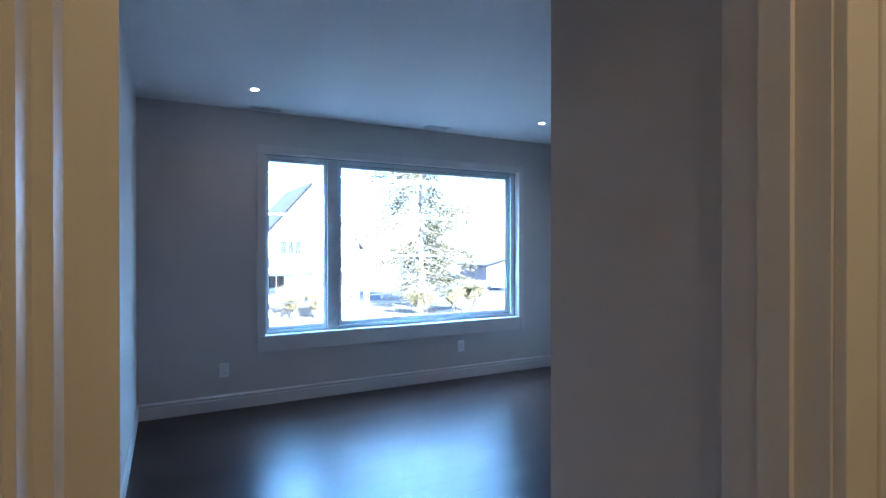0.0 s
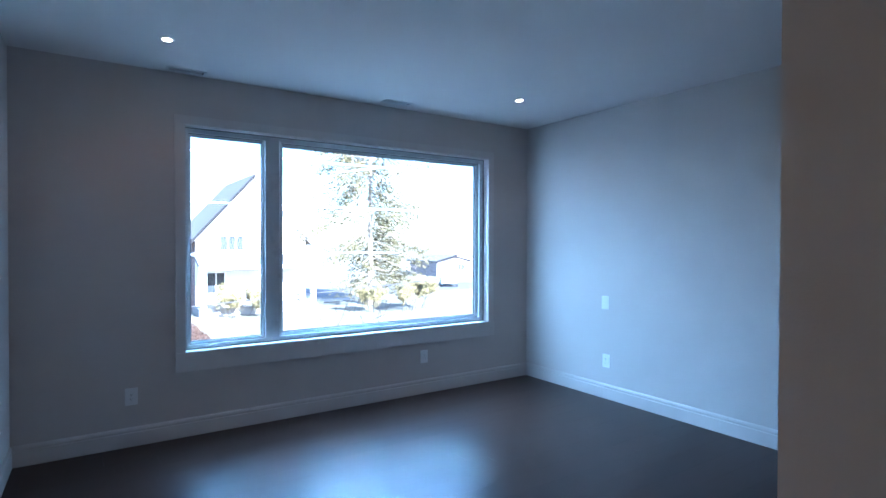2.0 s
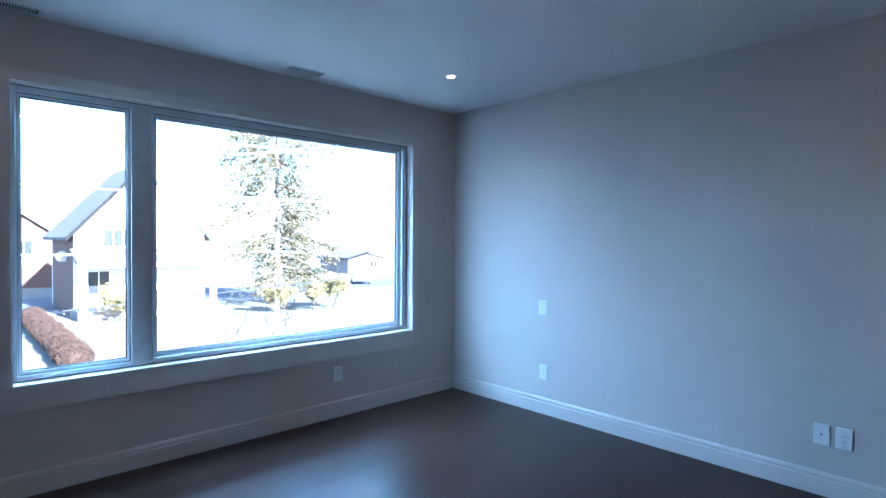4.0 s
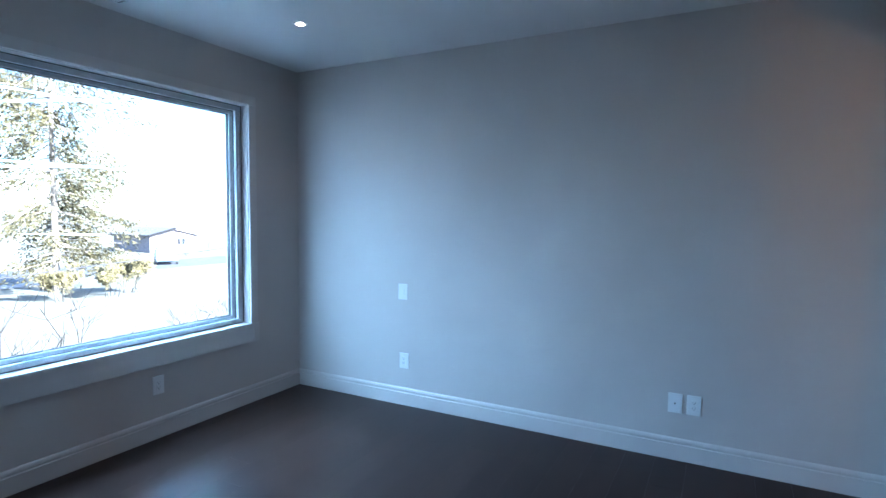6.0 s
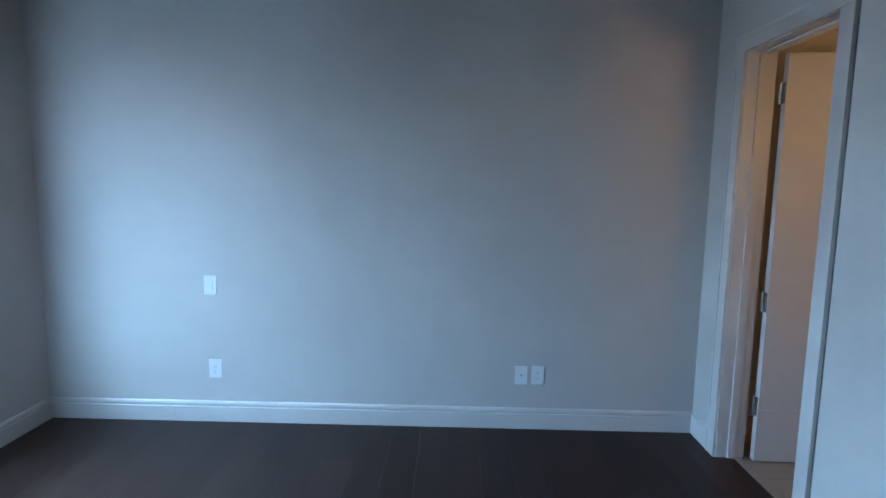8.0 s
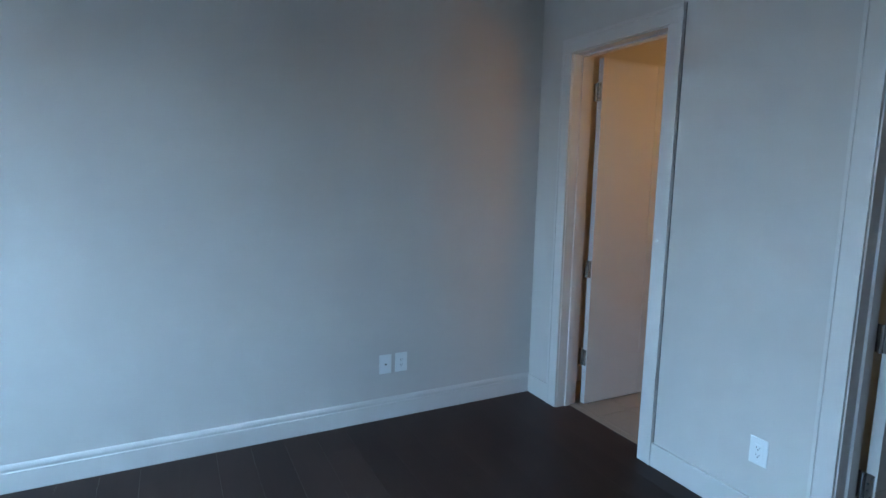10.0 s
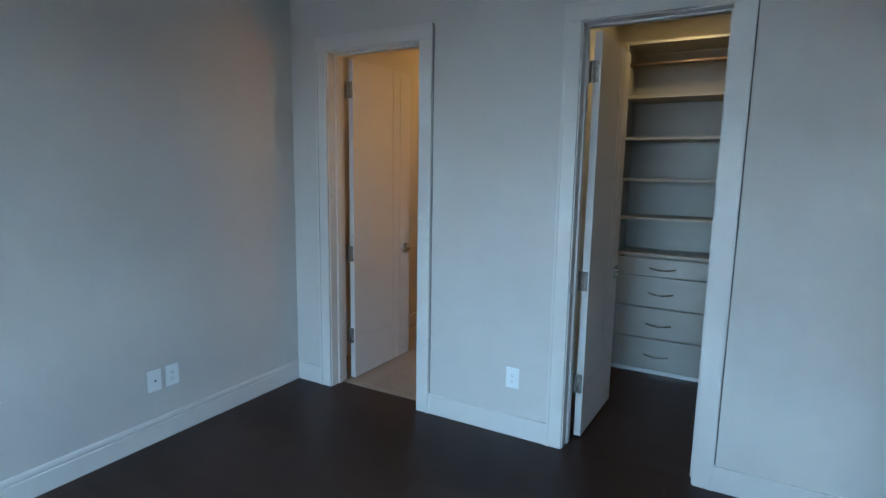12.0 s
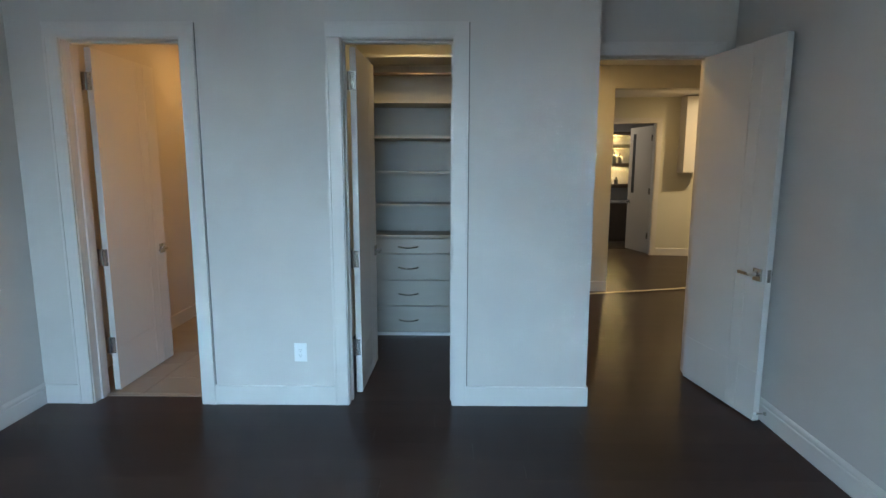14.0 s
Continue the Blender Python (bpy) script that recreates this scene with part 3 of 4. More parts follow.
part("glass_strip", B(0.55, 0.65, -0.0435, 0.0015, 1.15, 2.30), M_GASKET, far_leaf, "narrow dark glazed strip")
box_ob = thing("wall_cabinet", "tall white wall-hung cabinet in the far hall", "cabinet", m=pose(-3.05, -6.28, 0))
part("body", B(-0.30, 0.04, -0.24, 0.03, 1.56, 2.90, bevel=0.004), M_TRIM, box_ob)
lamp("far_hall_spot", "POINT", pose(-2.72, -5.75, 2.2), 0.3, YELLOW, 0.06)
# lit display shelves in the far room
M_SLATE = mat("dark_shelf_wood", (0.05, 0.04, 0.035), 0.5, var=0.3, scale=4)
ds2 = thing("display_shelves", "dark floating shelves with small lights in the far room", "shelving")
for z in (2.42, 2.14, 1.72, 1.25):
    part("shelf", B(-3.3, -2.35, -9.14, -8.85, z - 0.05, z + 0.03, bevel=0.003), M_SLATE, ds2)
lamp("shelf_lamp", "POINT", pose(-2.62, -8.93, 2.33), 0.8, YELLOW, 0.02)
lamp("shelf_lamp", "POINT", pose(-2.64, -8.93, 2.04), 0.8, YELLOW, 0.02)
lamp("shelf_lamp", "POINT", pose(-2.66, -8.93, 1.62), 0.8, YELLOW, 0.02)


def bottle(x, z, h, r):
    b = thing("bottle", "small dark bottle on the display shelf", "bottle", "bottles on the display shelves", m=pose(x, -8.95, z))
    bm = bmesh.new()
    for (za, ra), (zb, rb) in zip([(0, r), (0.6 * h, r), (0.72 * h, 0.4 * r)], [(0.6 * h, r), (0.72 * h, 0.4 * r), (h, 0.4 * r)]):
        tube(bm, (0, 0, za), (0, 0, zb), ra, rb, n=10)
    part("body", bm, M_GASKET, b)


bottle(-2.60, 1.751, 0.27, 0.045)
bottle(-2.72, 1.751, 0.22, 0.05)
bottle(-2.66, 1.281, 0.16, 0.05)
cab = thing("dark_cabinet", "dark low cabinet against the far wall", "cabinet")
part("body", B(-3.2, -2.2, -9.14, -8.62, 0.06, 0.86, bevel=0.004), M_SLATE, cab)
part("worktop", B(-3.22, -2.18, -9.14, -8.59, 0.861, 0.895, bevel=0.003), mat("grey_stone_top", (0.3, 0.3, 0.31), 0.3), cab)
part("plinth", B(-3.18, -2.22, -9.14, -8.66, 0, 0.06), M_SLATE, cab)
plate("light_switch", "white rocker switch by the far shelves", "switch", pose(-2.52, -9.15, 1.08, 0, 0, 180), "switch")
# plain disc in place of the hall's pot light, gives no light
hd = thing("hall_pot_light", "small round white hall ceiling pot light, unlit", "smoke alarm", m=pose(-1.05, -2.9, CEIL + 0.03))
part("body", tube(bmesh.new(), (0, 0, -0.035), (0, 0, 0), 0.05, 0.062, n=20), M_PLASTIC, hd)

# ---- outdoors ----
GZ = -3.0
M_GRASS = mat("winter_lawn", (0.15, 0.148, 0.11), 0.9, var=0.35, scale=0.8, bump=0.5, bscale=14)
M_ROAD = mat("grey_asphalt", (0.075, 0.08, 0.085), 0.8, var=0.2, scale=0.6, bump=0.2, bscale=20)
M_CONC = mat("pale_concrete", (0.20, 0.195, 0.185), 0.8, var=0.12, scale=0.8, bump=0.15, bscale=16)
M_STUCCO = mat("cream_stucco", (0.62, 0.60, 0.55), 0.8, var=0.08, scale=1.2, bump=0.3, bscale=24)
M_BRICK = mat("brown_brick", (0.085, 0.046, 0.033), 0.8, var=0.3, scale=2, bump=0.4, bscale=18, stretch=(1, 1, 3))
M_ROOF = mat("grey_shingle", (0.10, 0.098, 0.095), 0.85, var=0.25, scale=3, bump=0.4, bscale=12, stretch=(1, 1, 4))
M_SLATEWALL = mat("slate_cladding", (0.20, 0.18, 0.19), 0.8, var=0.25, scale=2, bump=0.3, bscale=18, stretch=(1, 1, 3))
M_WHITE = mat("white_exterior_trim", (0.72, 0.72, 0.70), 0.5)
M_PANE = mat("dark_house_glass", (0.03, 0.035, 0.04), 0.25, bump=0, spec=0.15)
M_BARK = mat("grey_bark", (0.24, 0.21, 0.17), 0.9, var=0.3, scale=6, bump=0.6, bscale=20, stretch=(1, 1, 0.3))
M_NEEDLE = mat("conifer_needles", (0.066, 0.056, 0.019), 0.75, var=0.4, scale=2, bump=0.2, bscale=30)
M_HEDGE = mat("russet_hedge", (0.040, 0.019, 0.009), 0.85, var=0.35, scale=6, bump=0.6, bscale=40)
M_SHRUB = mat("yellow_green_shrub", (0.15, 0.125, 0.05), 0.8, var=0.4, scale=5)
M_TWIG = mat("bare_twig", (0.022, 0.018, 0.015), 0.9, var=0.3)

bm = bmesh.new()
box(bm, -400, 400, YW + 0.4, 900, GZ - 0.5, GZ)
box(bm, -400, 400, -400, YW + 0.4, GZ - 0.5, GZ - 0.002)
structure("ground", bm, M_GRASS, "patchy winter lawn around the houses", "ground")
structure("road", B(-300, 300, 42.0, 50.0, GZ + 0.004, GZ + 0.02), M_ROAD, "grey asphalt street across the lawns", "road")
structure("pavement", B(-300, 300, 38.6, 40.4, GZ + 0.004, GZ + 0.06), M_CONC, "pale concrete pavement along the street", "pavement")
structure("driveway", B(-1.2, 2.8, 5.5, 38.6, GZ + 0.004, GZ + 0.03), M_CONC, "pale concrete driveway beside the hedge", "driveway")
structure("house_wall_below", B(XL - 0.2, XR + 0.2, YW + 0.04, YW + 0.24, GZ, -0.2), M_BRICK, "brick wall below the bedroom", "wall")


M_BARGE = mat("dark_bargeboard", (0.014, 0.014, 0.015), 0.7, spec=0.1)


def slab(xa, xb, za, zb, depth, ya, yb):
    """A sloping slab from (xa, za) to (xb, zb), depth thick upwards, between ya and yb."""
    bm = bmesh.new()
    p, q = ([bm.verts.new((x, y, z)) for x, z in ((xa, za), (xb, zb), (xb, zb + depth), (xa, za + depth))] for y in (ya, yb))
    bm.faces.new(p)
    bm.faces.new(q[::-1])
    for i in range(4):
        bm.faces.new((p[i], p[(i + 1) % 4], q[(i + 1) % 4], q[i]))
    return bm


def gable_house(name, label, x0, x1, y0, y1, eave, ridge, wall_mat, side_mat, windows, porch=None):
    """A house with its gable to -y; heights above the ground."""
    h = thing(name, label, "house", m=pose(0, 0, GZ))
    xm, t = (x0 + x1) / 2, 0.25
    for ya, yb in ((y0, y0 + t), (y1 - t, y1)):
        bm = bmesh.new()
        f = [bm.verts.new((x, ya, z)) for x, z in ((x0, 0), (x1, 0), (x1, eave), (xm, ridge), (x0, eave))]
        g = [bm.verts.new((x, yb, z)) for x, z in ((x0, 0), (x1, 0), (x1, eave), (xm, ridge), (x0, eave))]
        bm.faces.new(f)
        bm.faces.new(g[::-1])
        for i in range(5):
            bm.faces.new((f[i], f[(i + 1) % 5], g[(i + 1) % 5], g[i]))
        part("gable_wall", bm, wall_mat, h)
    part("side_wall", B(x0 + 0.003, x0 + t, y0 + t, y1 - t, 0, eave), side_mat, h)
    part("side_wall", B(x1 - t, x1 - 0.003, y0 + t, y1 - t, 0, eave), side_mat, h)
    ov = 0.45
    for s, xe in ((-1, x0), (1, x1)):
        slope = (ridge - eave) / (xm - x0)
        xo = xe + s * ov
        zo = eave - ov * slope
        r = part("roof", slab(xo, xm, zo + 0.01, ridge + 0.01, 0.18, y0 - ov, y1 + ov), M_ROOF, h)
        # glare on the right edge is put into its colour: white soffit and bargeboard
        if s > 0:
            part("soffit", slab(xo, xm, zo - 0.03, ridge - 0.03, 0.035, y0 - ov, y0 - 0.004), M_WHITE, r)
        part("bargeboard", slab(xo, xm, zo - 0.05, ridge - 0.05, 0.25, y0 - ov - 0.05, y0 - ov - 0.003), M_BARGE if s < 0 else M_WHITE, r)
    for wx, wz, ww, wh in windows:
        w = part("window", B(wx - ww / 2 - 0.09, wx + ww / 2 + 0.09, y0 - 0.05, y0 - 0.002, wz - wh / 2 - 0.09, wz + wh / 2 + 0.09), M_WHITE, h)
        n = 3 if ww > 1.2 else 2
        for i in range(n):
            a = wx - ww / 2 + ww * i / n + 0.03
            part("pane", B(a, a + ww / n - 0.06, y0 - 0.056, y0 - 0.051, wz - wh / 2, wz + wh / 2), M_PANE, w)
    if porch:
        px0, px1, pd, pz = porch
        bm = bmesh.new()
        pr = [(-0.002, pz + 0.75), (pd, pz), (pd, pz + 0.16), (-0.002, pz + 0.95)]
        p = [bm.verts.new((px0, y0 - d, z)) for d, z in pr]
        q = [bm.verts.new((px1, y0 - d, z)) for d, z in pr]
        bm.faces.new(p)
        bm.faces.new(q[::-1])
        for i in range(4):
            bm.faces.new((p[i], p[(i + 1) % 4], q[(i + 1) % 4], q[i]))
        part("porch_roof", bm, M_ROOF, h)
        part("porch_fascia", B(px0, px1, y0 - pd - 0.06, y0 - pd - 0.002, pz - 0.08, pz + 0.18), M_WHITE, h)
        for x in (px0 + 0.25, (px0 + px1) / 2, px1 - 0.25):
            part("porch_post", B(x - 0.16, x + 0.16, y0 - pd + 0.05, y0 - pd + 0.37, 0, pz - 0.02), M_STUCCO, h)
        part("porch_floor", B(px0, px1, y0 - pd, y0 - 0.003, 0, 0.5), M_CONC, h)
    return h


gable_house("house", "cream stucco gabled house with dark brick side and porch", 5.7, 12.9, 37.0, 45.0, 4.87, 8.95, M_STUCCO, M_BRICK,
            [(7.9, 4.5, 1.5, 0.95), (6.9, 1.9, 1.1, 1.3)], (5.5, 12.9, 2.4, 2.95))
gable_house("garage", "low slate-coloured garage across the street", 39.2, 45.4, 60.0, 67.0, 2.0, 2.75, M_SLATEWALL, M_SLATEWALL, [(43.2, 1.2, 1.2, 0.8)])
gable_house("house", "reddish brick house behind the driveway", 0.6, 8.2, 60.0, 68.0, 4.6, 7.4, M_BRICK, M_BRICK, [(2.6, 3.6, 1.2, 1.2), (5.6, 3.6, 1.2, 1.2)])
dish = thing("satellite_dish", "round grey satellite dish on the brick side wall", "satellite dish", m=pose(5.5, 39.6, GZ + 3.4))
bm = bmesh.new()
n, rings = 20, []
for k in range(5):
    r = 0.32 * k / 4 + 0.001
    rings.append([bm.verts.new((r * math.cos(2 * math.pi * i / n), -0.28 + 0.9 * r * r, r * math.sin(2 * math.pi * i / n))) for i in range(n)])
for a, b in zip(rings, rings[1:]):
    for i in range(n):
        bm.faces.new((a[i], a[(i + 1) % n], b[(i + 1) % n], b[i]))
part("reflector", bm, mat("dish_grey", (0.5, 0.52, 0.55), 0.5), dish)
part("arm", tube(bmesh.new(), (0, -0.27, 0), (0.26, 0.0, -0.1), 0.03), M_DARKMETAL, dish)


def conifer(x, y, h, r, seed):
    """A tall spruce: tapered trunk, drooping limbs and many needle tufts, with gaps."""
    rnd = random.Random(seed)
    t = thing("conifer_tree", "tall green conifer with drooping ragged branches", "tree", m=pose(x, y, GZ))
    part("trunk", tube(bmesh.new(), (0, 0, 0), (0, 0, h), 0.19, 0.02, n=10), M_BARK, t)
    limbs, verts, faces = bmesh.new(), [], []
    for i in range(240):
        z = h * (0.07 + 0.91 * i / 240)
        ln = r * (1 - z / h) ** 0.55 * min(1.0, 0.45 + 1.5 * z / h) * rnd.uniform(0.4, 1.15) + 0.25
        a = rnd.uniform(0, 2 * math.pi)
        d = Vector((math.cos(a), math.sin(a), 0))
        p0 = Vector((0, 0, z))
        p1 = p0 + d * ln + Vector((0, 0, -rnd.uniform(0.05, 0.55) * ln + rnd.uniform(-0.3, 0.3)))
        tube(limbs, p0, p1, 0.045, 0.012, n=5, caps=False)
        if rnd.random() < 0.16:
            continue
        for k in range(int(24 + ln * 54)):
            f = rnd.uniform(0.15, 1.0) ** 0.8
            c = p0.lerp(p1, f) + Vector((rnd.gauss(0, 0.24), rnd.gauss(0, 0.24), rnd.gauss(-0.22, 0.26)))
            u = (d * rnd.uniform(0.3, 1) + Vector((rnd.gauss(0, 0.5), rnd.gauss(0, 0.5), rnd.uniform(-0.9, 0.05)))).normalized()
            w = u.cross(Vector((rnd.gauss(0, 1), rnd.gauss(0, 1), rnd.gauss(0, 1)))).normalized()
            s = rnd.uniform(0.10, 0.26)
            b = len(verts)
            verts += [c - w * 0.02, c + u * s * 0.5 - w * 0.045, c + u * s, c + u * s * 0.5 + w * 0.045, c + w * 0.02]
            faces.append((b, b + 1, b + 2, b + 3, b + 4))
    part("limbs", limbs, M_BARK, t)
    me = bpy.data.meshes.new("crown")
    me.from_pydata([tuple(v) for v in verts], [], faces)
    me.materials.append(M_NEEDLE)
    c = new("crown", me)
    c.parent = t
    return t


conifer(17.1, 35.2, 27.0, 6.3, 3)


def twiggy(name, label, x, y, h, n, seed, z=GZ, leaf=None, spread=0.5):
    """A bare or thin-leaved bush of forking stems."""
    rnd = random.Random(seed)
    t = thing(name, label, "shrub", m=pose(x, y, z))
    bm, lv, lf = bmesh.new(), [], []

    def grow(p, d, ln, r, depth):
        q = p + d * ln
        tube(bm, p, q, r, r * 0.7, n=5, caps=False)
        if leaf and depth < 4:
            for _ in range(9):
                c = p.lerp(q, rnd.random()) + Vector((rnd.gauss(0, 0.07), rnd.gauss(0, 0.07), rnd.gauss(0, 0.07)))
                u = Vector((rnd.gauss(0, 1), rnd.gauss(0, 1), rnd.gauss(0, 1))).normalized()
                w = u.orthogonal().normalized()
                b = len(lv)
                lv.extend([c, c + u * 0.06 + w * 0.035, c + u * 0.13, c + u * 0.06 - w * 0.035])
                lf.append((b, b + 1, b + 2, b + 3))
        if depth == 0:
            return
        for _ in range(rnd.choice((2, 2, 3))):
            e = (d + Vector((rnd.gauss(0, spread), rnd.gauss(0, spread), rnd.uniform(-0.1, 0.35)))).normalized()
            grow(p.lerp(q, rnd.uniform(0.55, 1)), e, ln * rnd.uniform(0.5, 0.8), r * 0.65, depth - 1)

    for _ in range(n):
        d = Vector((rnd.gauss(0, 0.3), rnd.gauss(0, 0.3), 1)).normalized()
        grow(Vector((rnd.gauss(0, 0.25), rnd.gauss(0, 0.25), 0)), d, h * rnd.uniform(0.3, 0.45), 0.009 + 0.003 * h, 4)
        part("stem", bm, M_TWIG, t)
        bm = bmesh.new()
    if leaf:
        me = bpy.data.meshes.new("foliage")
        me.from_pydata([tuple(v) for v in lv], [], lf)
        me.materials.append(leaf)
        c = new("foliage", me)
        c.parent = t
    return t


for i, (x, y, h) in enumerate(((6.6, 13.0, 3.5), (9.0, 12.5, 3.1), (4.6, 12.0, 3.0), (11.2, 14.5, 3.4), (7.8, 15.5, 3.6), (10.2, 13.0, 3.0), (5.6, 14.6, 3.2), (12.6, 13.4, 2.8), (3.8, 13.5, 2.9), (8.2, 11.6, 2.9))):
    twiggy("bare_shrub", "leafless thin-stemmed garden shrub", x, y, h, 2, 20 + i)
for i, (x, y, h) in enumerate(((7.2, 33.6, 2.1), (8.6, 33.2, 1.9), (15.4, 31.0, 2.2), (17.6, 30.6, 2.3), (19.1, 31.4, 2.5))):
    twiggy("garden_shrub", "yellow-green shrub in front of the house", x, y, h, 7, 40 + i, leaf=M_SHRUB)


for i, (x, y, h) in enumerate(((35.6, 51.5, 3.6), (38.2, 52.6, 4.4), (40.2, 51.8, 3.8))):
    twiggy("bare_shrub", "tangled leafless shrub across the street", x, y, h, 5, 80 + i)


def hedge_ball(x, y, r, seed):
    rnd = random.Random(seed)
    t = thing("clipped_shrub", "rounded russet clipped shrub in the driveway row", "shrub", "shrubs along the driveway", m=pose(x, y, GZ))
    verts, faces = [], []
    for _ in range(1400):
        u = Vector((rnd.gauss(0, 1), rnd.gauss(0, 1), rnd.gauss(0, 1))).normalized()
        c = Vector((u.x * r, u.y * r, 0.72 * r + u.z * r * 0.78)) * rnd.uniform(0.86, 1.03)
        w = u.orthogonal().normalized()
        w.rotate(Matrix.Rotation(rnd.uniform(0, 6.28), 3, u))
        e = (u + w.cross(u) * rnd.uniform(-0.9, 0.9)).normalized()
        b = len(verts)
        verts.extend([c - w * 0.022, c + e * 0.045 - w * 0.014, c + e * 0.055 + w * 0.014, c + w * 0.022])
        faces.append((b, b + 1, b + 2, b + 3))
    me = bpy.data.meshes.new("leaves")
    me.from_pydata([tuple(v) for v in verts], [], faces)
    me.materials.append(M_HEDGE)
    c = new("leaves", me)
    c.parent = t
    bm = bmesh.new()
    bmesh.ops.create_icosphere(bm, subdivisions=3, radius=r * 0.88)
    for v in bm.verts:
        v.co *= 1 + 0.08 * noise.noise(v.co * 3 + Vector((seed, 0, 0)))
        v.co.z = v.co.z * 0.78 + 0.72 * r
    part("core", bm, M_HEDGE, t, smooth=True)


for i in range(14):
    hedge_ball(3.5 + 0.01 * i, 22.6 + 1.0 * i, 0.54 + 0.06 * math.sin(i * 2.1), 60 + i)


def car(x, y, heading, paint, label):
    c = thing("parked_car", label, "car", m=pose(x, y, GZ + 0.02, 0, 0, heading))
    side = [(-2.2, 0.35), (-2.2, 0.85), (-2.0, 1.0), (-1.45, 1.05), (-0.9, 1.48), (0.7, 1.50), (1.35, 1.08), (2.1, 0.92), (2.25, 0.7), (2.25, 0.35)]
    bm = bmesh.new()
    p = [bm.verts.new((u, -0.88 + (0.14 if z > 1.1 else 0), z)) for u, z in side]
    q = [bm.verts.new((u, 0.88 - (0.14 if z > 1.1 else 0), z)) for u, z in side]
    bm.faces.new(p)
    bm.faces.new(q[::-1])
    for i in range(len(side)):
        bm.faces.new((p[i], p[(i + 1) % len(side)], q[(i + 1) % len(side)], q[i]))
    bmesh.ops.bevel(bm, geom=list(bm.edges), offset=0.04, segments=2, affect="EDGES")
    part("body", bm, paint, c)
    for s in (-1, 1):
        bm = bmesh.new()
        v = [bm.verts.new((u, s * yy, z)) for u, z, yy in ((-1.3, 1.10, 0.875), (1.15, 1.10, 0.875), (0.65, 1.44, 0.775), (-0.85, 1.43, 0.775))]
        bm.faces.new(v)
        bmesh.ops.solidify(bm, geom=list(bm.faces), thickness=0.02)
        part("side_window", bm, M_PANE, c)
        for u in (-1.4, 1.4):
            w = part("wheel", tube(bmesh.new(), (u, s * 0.74, 0.32), (u, s * 0.90, 0.32), 0.32, n=18), M_GASKET, c)
            part("rim", tube(bmesh.new(), (u, s * 0.90, 0.32), (u, s * 0.91, 0.32), 0.2, n=14), M_CHROME, w)
    return c


car(31.9, 46.6, 58, mat("pale_teal_car_paint", (0.22, 0.30, 0.33), 0.25, 0.3, bump=0), "pale blue-grey car parked on the street")


def cable(name, label, p, q, sag, r):
    p, q = Vector(p), Vector(q)
    bm, n = bmesh.new(), 24
    pts = [p.lerp(q, i / n) - Vector((0, 0, sag * 4 * (i / n) * (1 - i / n))) for i in range(n + 1)]
    for a, b in zip(pts, pts[1:]):
        tube(bm, a, b, r, n=5, caps=False)
    ob = part(name, bm, M_GASKET)
    return tagged(ob, label, "cable")


pole = thing("utility_pole", "wooden utility pole on the street", "utility pole", m=pose(45, 24.55, GZ))
part("shaft", tube(bmesh.new(), (0, 0, 0), (0, 0, 5.2), 0.13, 0.10, n=10), M_BARK, pole)
cable("overhead_cable", "thin black overhead cable along the street", (3.0, 21.6, GZ + 2.15), (45, 24.5, GZ + 4.9), 0.25, 0.022)

# ---- bathroom floor, tiles ----
tf = thing("floor_bathroom", "pale beige square-tiled bathroom floor", "floor", kind="structure")
part("grout_bed", B(2.22, XR, -2.78, YC - CT, -0.02, -0.0015), M_GROUT, tf)
tile_me = mesh_of(B(-0.298, 0.298, -0.148, 0.148, -0.006, 0.002, bevel=0.0015), "tile", M_TILE)
for i in range(3):
    for j in range(9):
        y = YC - CT - 0.152 - j * 0.30
        if y < -2.64:
            continue
        o = new("tile", tile_me)
        o.parent = tf
        o.location = (2.52 + i * 0.60, y, 0)
part("saddle", B(BATH[0], BATH[1], YC - CT + 0.002, YC - CT + 0.05, -0.004, 0.003, bevel=0.002), M_TILE, tf)

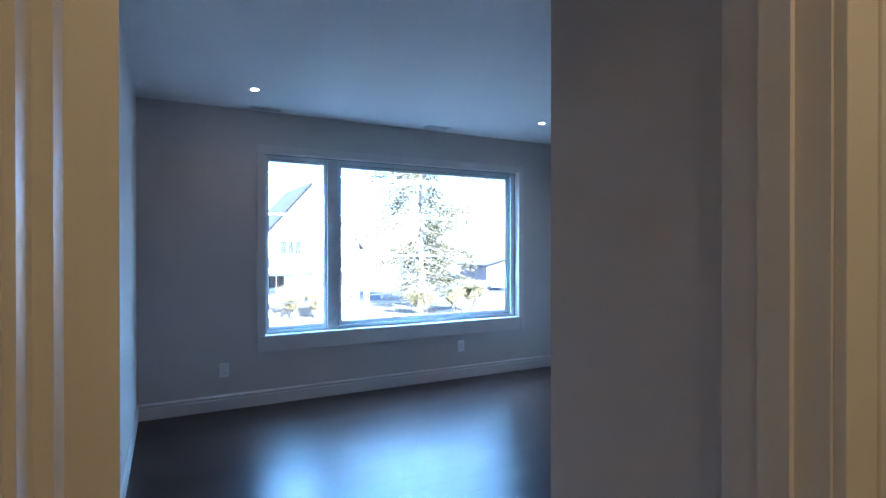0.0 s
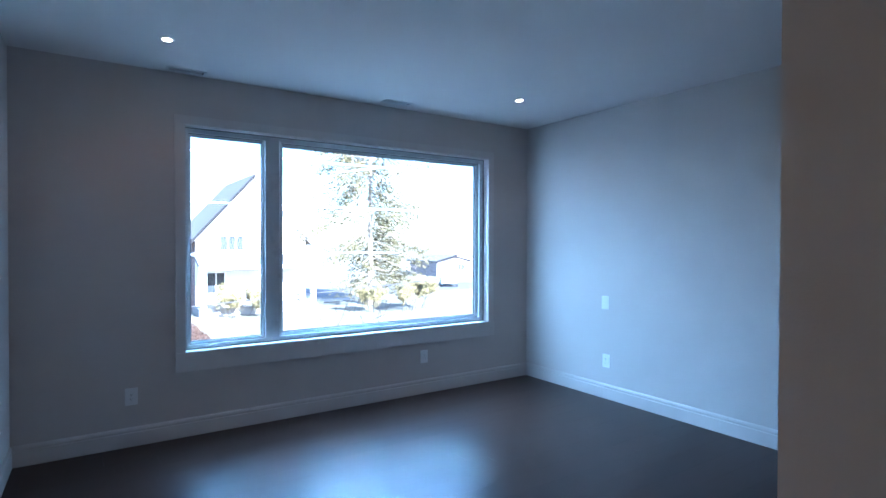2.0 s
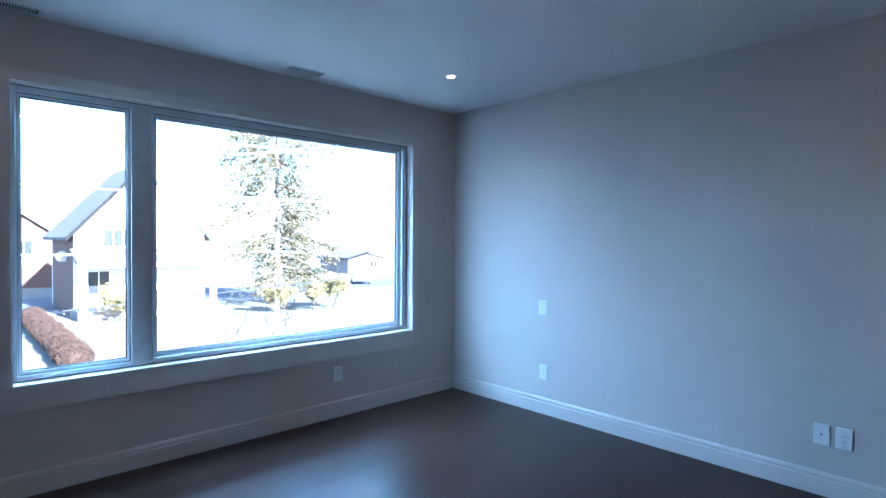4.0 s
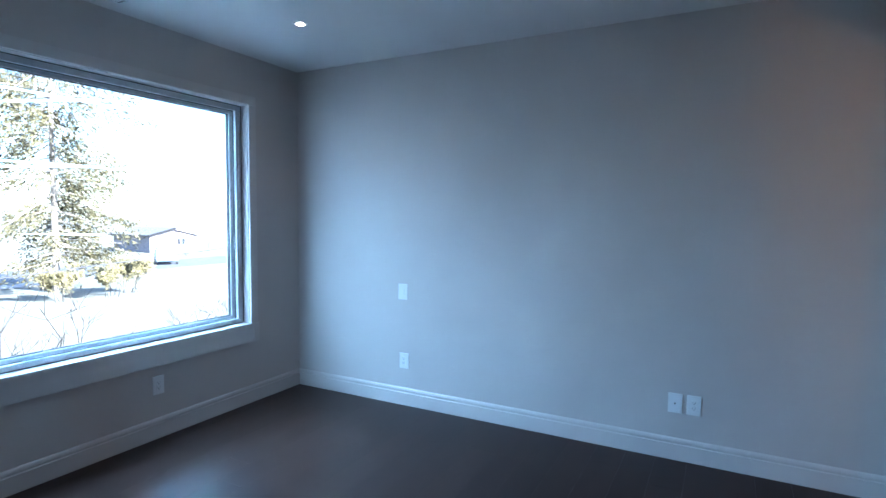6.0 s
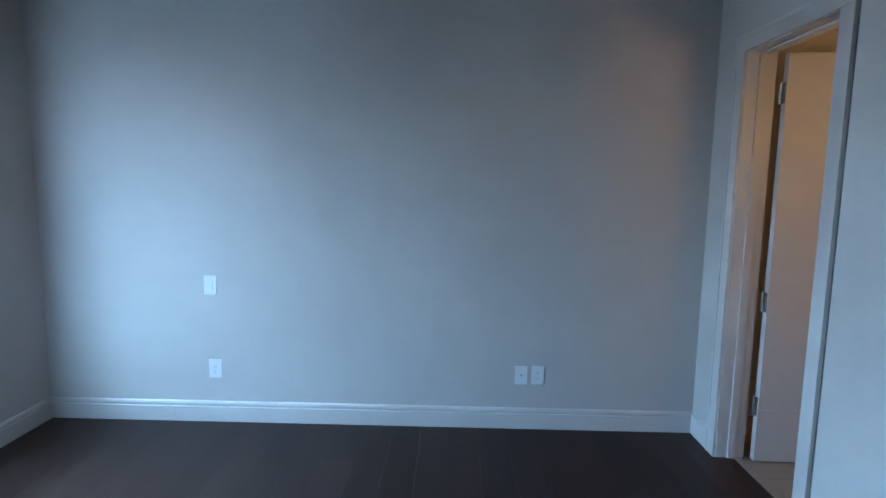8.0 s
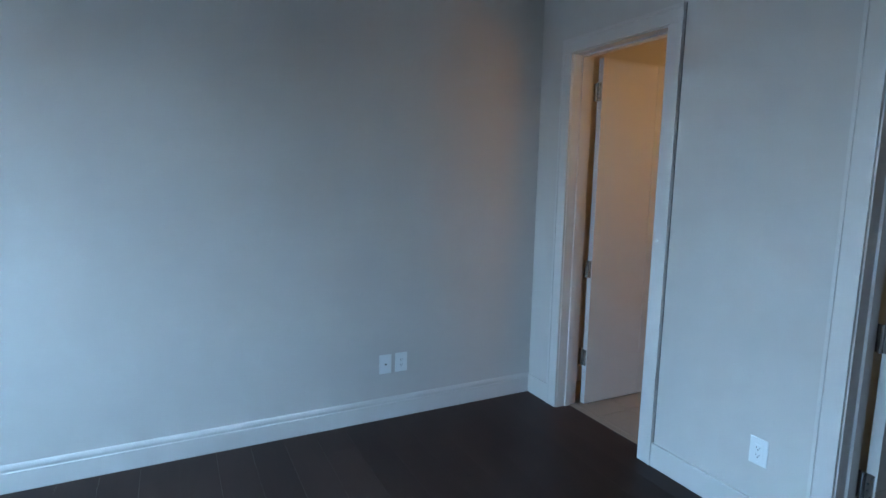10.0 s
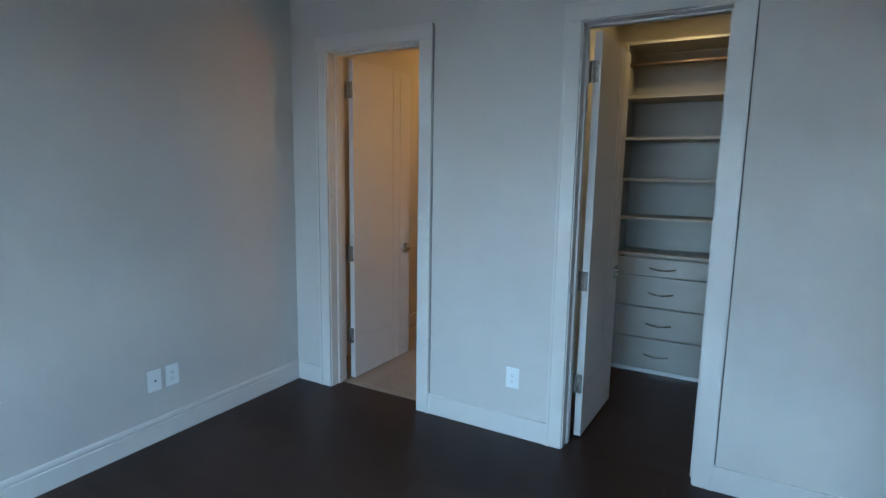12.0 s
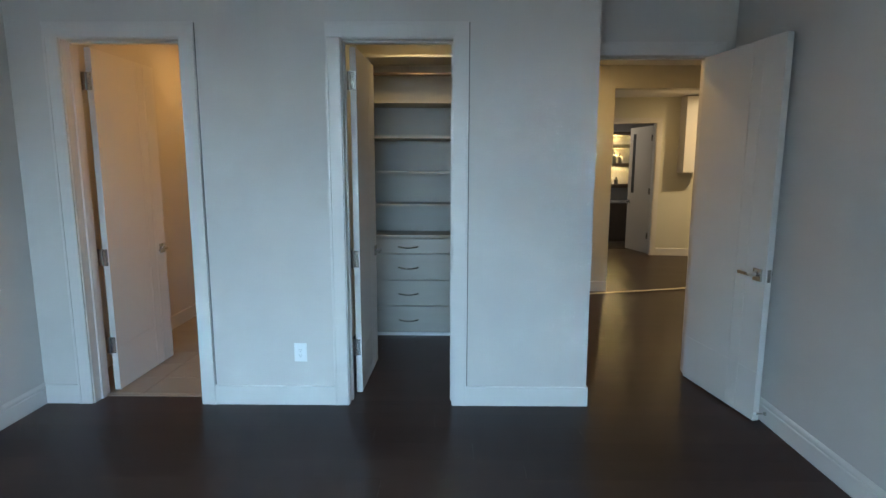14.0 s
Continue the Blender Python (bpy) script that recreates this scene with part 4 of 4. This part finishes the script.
# ---- hardwood floor, planks ----
PW = 0.19
fl = thing("floor", "dark espresso-stained wide plank hardwood floor", "floor", kind="structure")
bm = B(XL, XR, YC, YW, -0.05, -0.004)
box(bm, -6.6, 2.12, -9.3, YC, -0.05, -0.004)
box(bm, 2.22, XR, YC - CT, YC, -0.05, -0.004)
box(bm, 2.12, 2.22, YC - CT, YC, -0.05, -0.004)
part("subfloor", bm, M_SUB, fl)


def plank_mesh(x0, x1, y0, y1):
    g = 0.0002
    a, b, c, d, e = x0 + g, x1 - g, y0 + g, y1 - g, 0.0001
    bm = bmesh.new()
    lo = [bm.verts.new(p) for p in ((a, c, -0.006), (b, c, -0.006), (b, d, -0.006), (a, d, -0.006))]
    mid = [bm.verts.new(p) for p in ((a, c, -e), (b, c, -e), (b, d, -e), (a, d, -e))]
    top = [bm.verts.new(p) for p in ((a + e, c + e, 0), (b - e, c + e, 0), (b - e, d - e, 0), (a + e, d - e, 0))]
    for r, s in ((lo, mid), (mid, top)):
        for i in range(4):
            bm.faces.new((r[i], r[(i + 1) % 4], s[(i + 1) % 4], s[i]))
    bm.faces.new(top)
    return bm


rnd = random.Random(11)


def lay(x0, x1, y0, y1):
    """Rows of planks along x."""
    r = math.floor((y0 - 2.03) / PW)
    while 2.03 + r * PW < y1 - 1e-6:
        ya, yb = max(y0, 2.03 + r * PW), min(y1, 2.03 + (r + 1) * PW)
        x = x0 - rnd.uniform(0.1, 1.4)
        while x < x1:
            nx = x + rnd.uniform(1.2, 2.1)
            if nx > x0 + 0.02 and yb - ya > 0.004:
                part("plank", plank_mesh(max(x, x0), min(nx, x1), ya, yb), M_PLANK, fl)
            x = nx
        r += 1


lay(XL, XR, YC, YW)
lay(BATH[0], BATH[1], YC - CT + 0.05, YC)
lay(CLOS[0], CLOS[1], YC - CT, YC)
lay(0.37, 2.12, -1.99, YC - CT)
lay(XL, XE, YE0, YC)
lay(-2.75, 0.30, HY0, YE0)
lay(-4.4, -0.9, -7.4, HY0)
